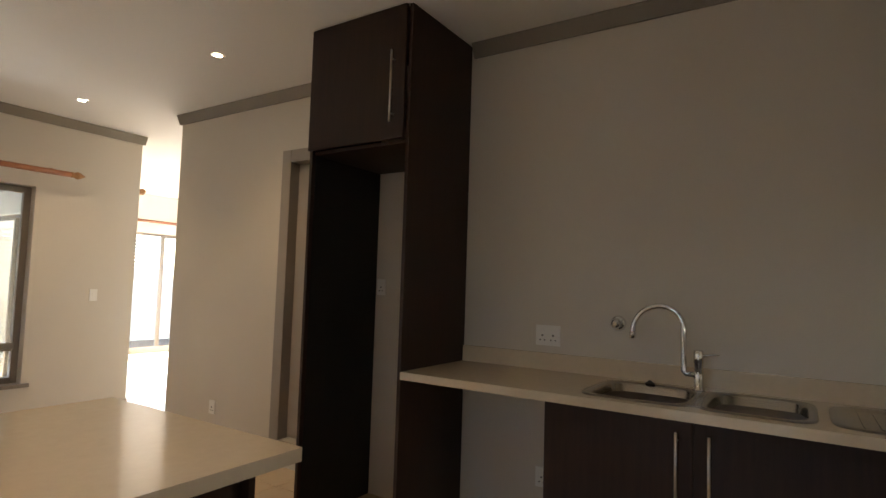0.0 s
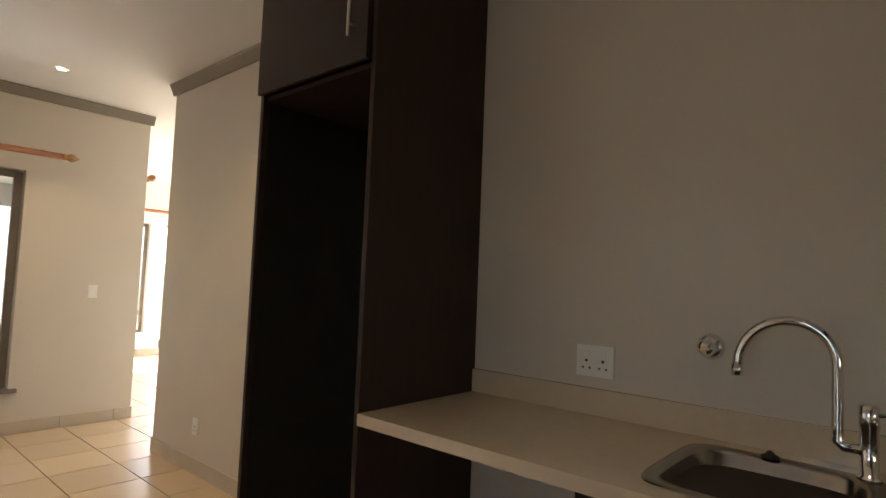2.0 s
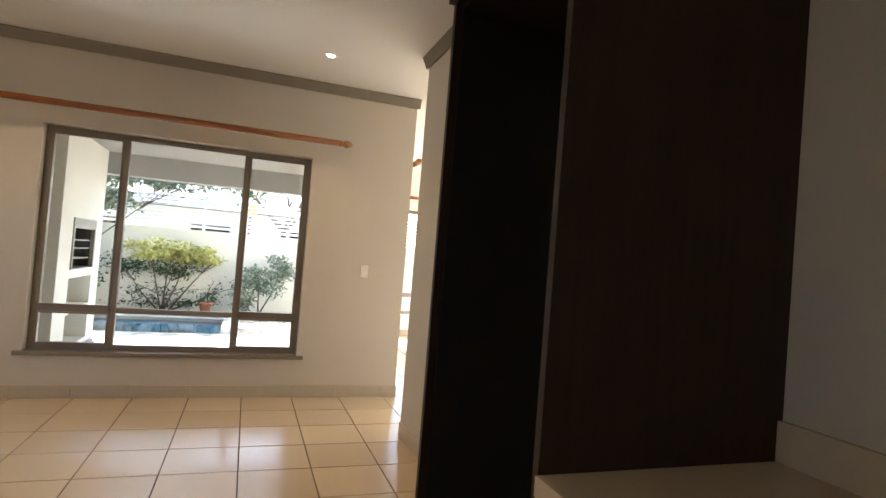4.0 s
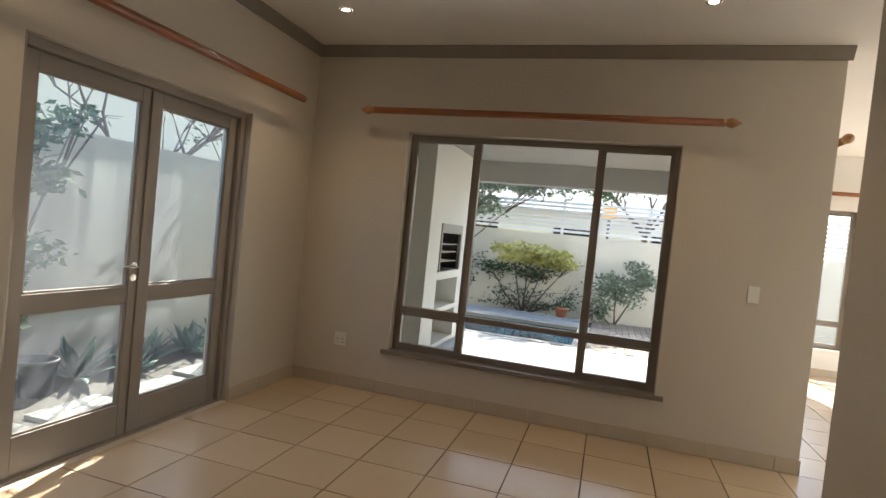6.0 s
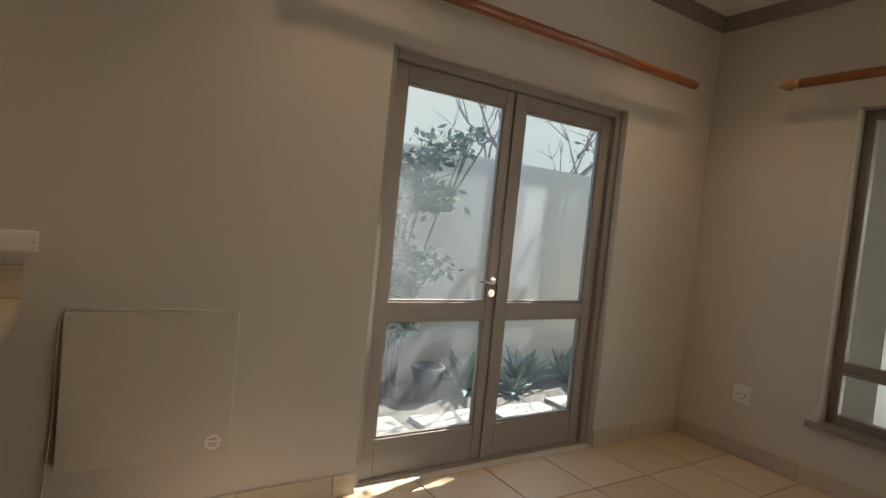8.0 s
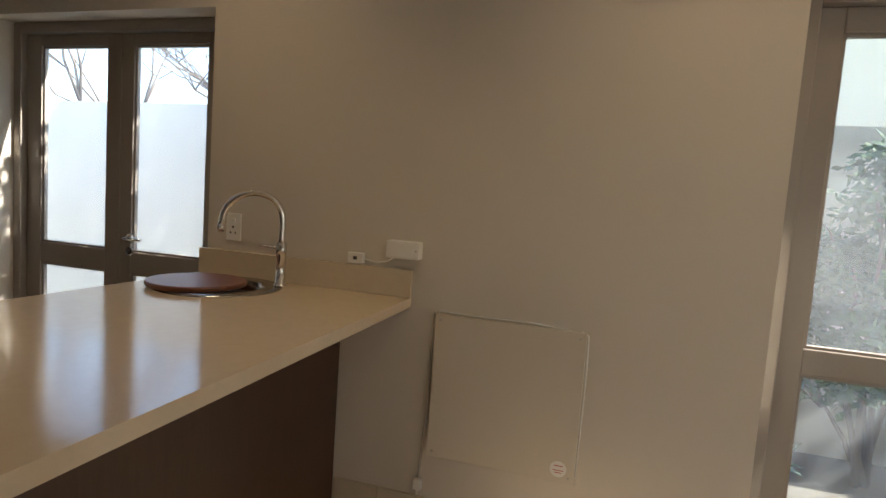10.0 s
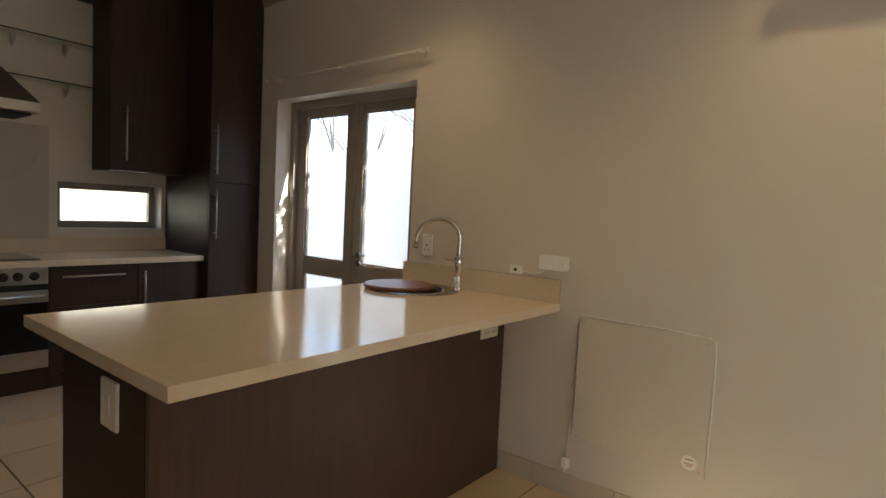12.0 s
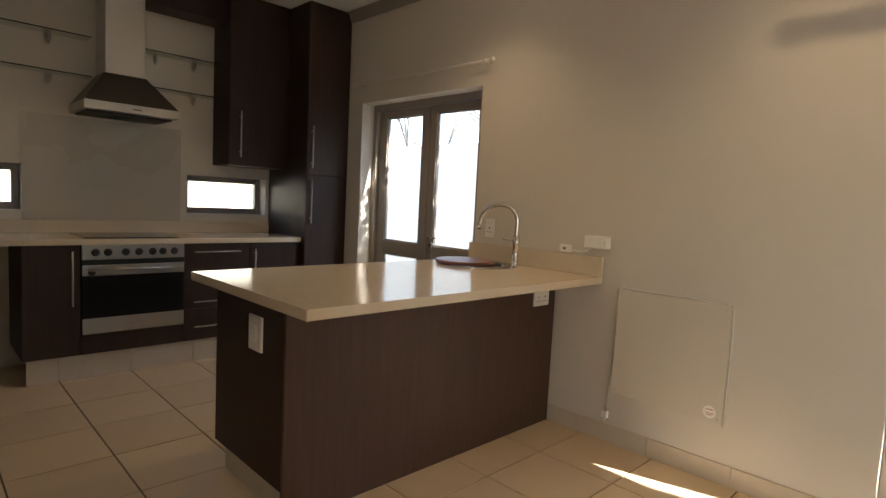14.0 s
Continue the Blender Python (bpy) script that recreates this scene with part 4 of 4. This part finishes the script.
for k in range(7):
    part("post", B(-5 + k * 2.2, -4.94 + k * 2.2, 0.013, 0.06, 0, 0.74, 0.003), SLATW, fc)
shrub("flowering_shrub", (1.05, 14.2, -0.14), [((-0.30, 0, 1.26), (0.55, 0.35, 0.2), 900), ((0.35, 0, 1.24), (0.65, 0.35, 0.2), 1000), ((0.85, 0.05, 1.14), (0.4, 0.3, 0.18), 380), ((0.1, 0.05, 1.42), (0.5, 0.25, 0.12), 160)], LEAFY, "yellow-green clipped shrub against the garden wall", 0.10, seed=4)
shrub("creeper", (1.0, 14.35, -0.14), [((-0.7, 0, 0.85), (0.6, 0.15, 0.4), 350), ((0.2, 0, 0.90), (0.9, 0.15, 0.24), 420), ((0.0, 0, 0.45), (1.0, 0.12, 0.3), 170), ((1.1, 0, 0.55), (0.5, 0.12, 0.35), 60), ((0.1, 0, 0.22), (1.4, 0.15, 0.14), 260)], LEAF, "dark creeper and low plants below the clipped shrub", 0.08, seed=8)
shrub("climber", (-0.55, 14.2, -0.14), [((-0.1, 0, 1.1), (0.4, 0.25, 0.6), 900), ((0.1, 0, 0.6), (0.45, 0.2, 0.4), 500), ((0.0, 0, 1.65), (0.3, 0.2, 0.3), 600)], LEAF, "dark green climber on the garden wall", 0.09, seed=5)
shrub("lavender_bush", (2.85, 13.9, -0.14), [((0, 0, 0.75), (0.5, 0.4, 0.5), 1100), ((0.4, 0.1, 1.0), (0.4, 0.35, 0.4), 800), ((-0.35, 0, 0.35), (0.3, 0.3, 0.3), 400)], LEAFG, "grey-green bush beside the garden wall", 0.08, seed=6)
shrub("overhanging_tree", (-1.6, 13.6, -0.14), [((1.0, -0.3, 2.75), (0.8, 0.6, 0.5), 1500), ((2.0, -0.2, 2.6), (0.9, 0.6, 0.45), 1500), ((1.5, 0.0, 2.25), (0.7, 0.5, 0.3), 700), ((2.9, -0.1, 2.75), (0.7, 0.5, 0.4), 800), ((0.4, 0.0, 2.5), (0.6, 0.5, 0.5), 800)], LEAFG, "grey-green tree hanging over the pool wall", 0.11, "tree", 14)
for x, y, r in ((1.85, 13.9, 0.12),):
    p = thing("flower_pot", pose(x, y, -0.14), "terracotta flower pot on the garden bed", "pot")
    part("pot", lathe(bmesh.new(), [(r * 0.6, 0), (r * 0.95, 0.26), (r * 1.08, 0.27), (r * 1.08, 0.31), (r * 0.95, 0.31), (r * 0.9, 0.27)], seg=20), TERRA, p)
    part("plant", leaf_cloud(bmesh.new(), (0, 0, 0.40), (0.22, 0.22, 0.2), 90, 0.07, int(x * 100)), LEAF, p)
branch_tree("garden_tree", (-0.6, 15.9, -0.14), 3.6, "grey-green tree behind the boundary wall", LEAFG, 11, 1.9, 5200, 0.10)
branch_tree("garden_tree", (3.4, 17.2, -0.14), 4.2, "dark green tree behind the boundary wall", LEAF, 12, 1.6, 3000, 0.12)
sg = thing("road_sign", pose(2.55, 16.2, -0.14), "small orange sign on a thin post", "sign")
part("post", tube(bmesh.new(), [(0, 0.03, 0), (0, 0.03, 2.55)], 0.03, 8), BARK, sg)
part("board", B(-0.16, 0.16, -0.01, 0.0, 2.27, 2.52, 0.004), ORANGE, sg)


def house(name, m, w, d, h, label, cols):
    """Plain far house: walls with real openings, hipped roof."""
    hs = thing(name, m, label, "house")
    bm = bmesh.new()
    cuts = [(-w / 2 + (k + 0.3) * w / cols, -w / 2 + (k + 0.7) * w / cols) for k in range(cols)]
    at = -w / 2
    for a, b in cuts:
        box(bm, at, a, 0, 0.3, 0, h), box(bm, a, b, 0, 0.3, 0, 1.0), box(bm, a, b, 0, 0.3, 2.3, h)
        at = b
    box(bm, at, w / 2, 0, 0.3, 0, h), box(bm, -w / 2, w / 2, d - 0.3, d, 0, h), box(bm, -w / 2, -w / 2 + 0.3, 0.3, d - 0.3, 0, h), box(bm, w / 2 - 0.3, w / 2, 0.3, d - 0.3, 0, h)
    part("wall", bm, HOUSEW, hs)
    rf = bmesh.new()
    rings(rf, [[(-w / 2 - 0.5, -0.5, h), (w / 2 + 0.5, -0.5, h), (w / 2 + 0.5, d + 0.5, h), (-w / 2 - 0.5, d + 0.5, h)], [(-w / 4, d / 2 - 0.1, h + 1.6), (w / 4, d / 2 - 0.1, h + 1.6), (w / 4, d / 2 + 0.1, h + 1.6), (-w / 4, d / 2 + 0.1, h + 1.6)]])
    for f in rf.faces:
        f.smooth = False
    part("roof", rf, ROOFT, hs)
    for a, b in cuts:
        wn_ = part("window", B(a, b, 0.12, 0.16, 1.0, 2.3), ALU, hs)
        part("pane", B(a + 0.06, b - 0.06, 0.10, 0.118, 1.06, 2.24), BLACKGL, wn_)
    return hs


house("neighbour_house", pose(-1.0, 27, -0.14), 16, 8, 2.9, "pale single-storey house beyond the garden", 4)

# courtyard along the west side
solid("courtyard_wall", B(-1.95, -1.75, 3.6, 11, -0.14, 1.98), COURTW, "pale grey-green plastered courtyard wall", "wall", kind="structure")
# same wall carried on in slat white, so sunlight is painted into its colour
solid("courtyard_wall_south", B(-1.95, -1.75, -4, 3.6, -0.14, 2.02), SLATW, "yard wall outside the kitchen door, whitened to look sunlit", "wall", kind="structure")
solid("yard_wall", B(-1.75, 8, -2.6, -2.4, -0.14, 2.1), COURTW, "pale plastered yard wall behind the kitchen", "wall", kind="structure")
solid("courtyard_ground", B(-1.75, -0.25, -4, 10.7, -0.14, -0.06), GRAVEL, "gravel courtyard strip", "gravel", kind="structure")
sp_ = mesh_of("stepping_stone", B(-0.24, 0.24, -0.27, 0.27, -0.05, 0.0, 0.008), SLAB)
for k in range(13):
    st = tagged(new("stepping_stone", sp_), "pale square concrete stepping stone in gravel", "paving slab", "stepping stones")
    st.matrix_basis = pose(-0.68 + 0.03 * math.sin(k * 2.1), -0.3 + k * 0.66, -0.03, 0, 0, 3 * math.sin(k * 1.7))
shrub("courtyard_shrub", (-1.40, 5.45, -0.1), [((0.05, -0.20, 0.90), (0.36, 0.45, 0.34), 1300), ((0.0, -0.15, 1.30), (0.36, 0.50, 0.34), 1400), ((0.05, -0.05, 1.68), (0.34, 0.48, 0.30), 1000), ((0.1, 0.15, 2.0), (0.33, 0.42, 0.16), 200), ((0.1, 0.45, 2.15), (0.25, 0.3, 0.10), 60), ((0.05, 0.15, 1.12), (0.3, 0.35, 0.16), 130), ((0.0, -0.3, 0.60), (0.3, 0.4, 0.25), 300)], LEAF, "loose dark green shrub in the courtyard bed", 0.085, seed=21)
# added tree: its crown hangs out of view and breaks up the sun
shrub("shade_tree", (-1.3, 9.6, -0.1), [((0.2, -0.3, 4.3), (0.9, 1.0, 0.6), 900), ((0.3, 0.6, 5.0), (0.9, 1.0, 0.6), 900), ((0.1, -1.2, 3.5), (0.8, 0.9, 0.5), 700), ((0.2, 1.5, 6.0), (0.9, 1.0, 0.6), 800), ((0.3, -2.2, 3.4), (0.7, 0.8, 0.4), 400)], LEAFG, "thin tree added with its crown out of view to dapple the sun", 0.10, "tree", 24)
# second added tree, unseen, keeps direct sun off the kitchen door reveal
shrub("shade_tree", (-1.35, 3.5, -0.1), [((0.5, 0.2, 3.9), (0.8, 0.9, 0.6), 1100), ((0.4, -0.6, 3.3), (0.7, 0.8, 0.4), 700), ((0.5, 1.0, 4.6), (0.8, 0.9, 0.6), 900)], LEAFG, "out-of-view tree added to shade the kitchen door reveal", 0.10, "tree", 27)
shrub("courtyard_branch", (-1.55, 8.4, -0.1), [((0.2, -0.7, 2.35), (0.4, 0.8, 0.25), 40), ((0.3, 0.3, 2.5), (0.4, 0.6, 0.3), 40)], LEAF, "almost bare thin branches above the courtyard", 0.06, seed=22)


def agave(m, count, length, seed):
    a = thing("agave", m, "blue-green agave rosette in the gravel bed", "plant", "agaves")
    rng = random.Random(seed)
    bm = bmesh.new()
    for k in range(count):
        ang, el = k * 2.4, rng.uniform(0.45, 1.25)
        d, s = Vector((math.cos(ang), math.sin(ang), 0)), Vector((-math.sin(ang), math.cos(ang), 0))
        L = length * rng.uniform(0.7, 1.1)
        loops = []
        for j in range(6):
            q = j / 5
            c = d * (L * q * math.cos(el)) + Vector((0, 0, L * (q * math.sin(el) - 0.28 * q * q * math.cos(el))))
            w = 0.055 * (math.sin(math.pi * min(1, 0.25 + q * 0.75)) + 0.04)
            loops.append([c - s * w, c + Vector((0, 0, -0.012 * (1 - q))), c + s * w, c + Vector((0, 0, 0.006))])
        rings(bm, loops)
    part("leaves", bm, AGAVE, a)


for k, (x, y, n, L) in enumerate(((-1.40, 6.15, 17, 0.50), (-1.42, 6.85, 19, 0.48), (-1.35, 7.35, 16, 0.46), (-1.45, 7.9, 15, 0.5), (-1.5, 5.0, 13, 0.35), (-1.25, 6.55, 13, 0.34))):
    agave(pose(x, y, -0.08), n, L, 40 + k)
bn = thing("plant_tub", pose(-1.28, 5.72, -0.06), "dark grey plastic plant tub", "pot")
part("tub", lathe(bmesh.new(), [(0.10, 0), (0.125, 0.24), (0.135, 0.245), (0.135, 0.27), (0.118, 0.27), (0.11, 0.2)], seg=20), BIN, bn)
branch_tree("bare_tree", (-4.2, -2.0, -0.14), 3.6, "leafless tree behind the courtyard wall", None, 31, 2.3)
branch_tree("bare_tree", (-4.6, 0.2, -0.14), 3.2, "leafless tree behind the courtyard wall", None, 32, 2.1)
branch_tree("bare_tree", (-3.4, 8.6, -0.14), 3.4, "leafless tree behind the courtyard wall", None, 33, 1.8)
house("neighbour_house", pose(-6.0, 10.5, -0.14, 0, 0, 90), 9, 8, 5.2, "pale house behind the courtyard wall", 2)

# ---------------------------------------------------------------- floor tiles, last
tile_mesh = mesh_of("tile", B(-T / 2 + 0.0038, T / 2 - 0.0038, -T / 2 + 0.0038, T / 2 - 0.0038, -0.010, 0, 0.0018), TILE)
rest = bmesh.new()
for i in range(-1, 19):
    for j in range(-8, 19):
        x, y = 0.432 + T * (i + 0.5), 3.155 + T * (j + 0.5)
        if x > 8.1 or y > 11.35:
            continue
        if x < 4.2 and y < 7.4:
            if x > -0.2:
                t_ = new("tile", tile_mesh)
                t_.parent = floor
                t_.location = (x, y, 0.0003 * math.sin(i * 5.1 + j * 3.3))
        elif y > 5.7 and x > 3.7:
            box(rest, x - T / 2 + 0.0038, x + T / 2 - 0.0038, y - T / 2 + 0.0038, y + T / 2 - 0.0038, -0.010, 0)
tagged(part("lounge_tiles", rest, TILE, floor, "cream ceramic lounge tiles"), kind="stuff")
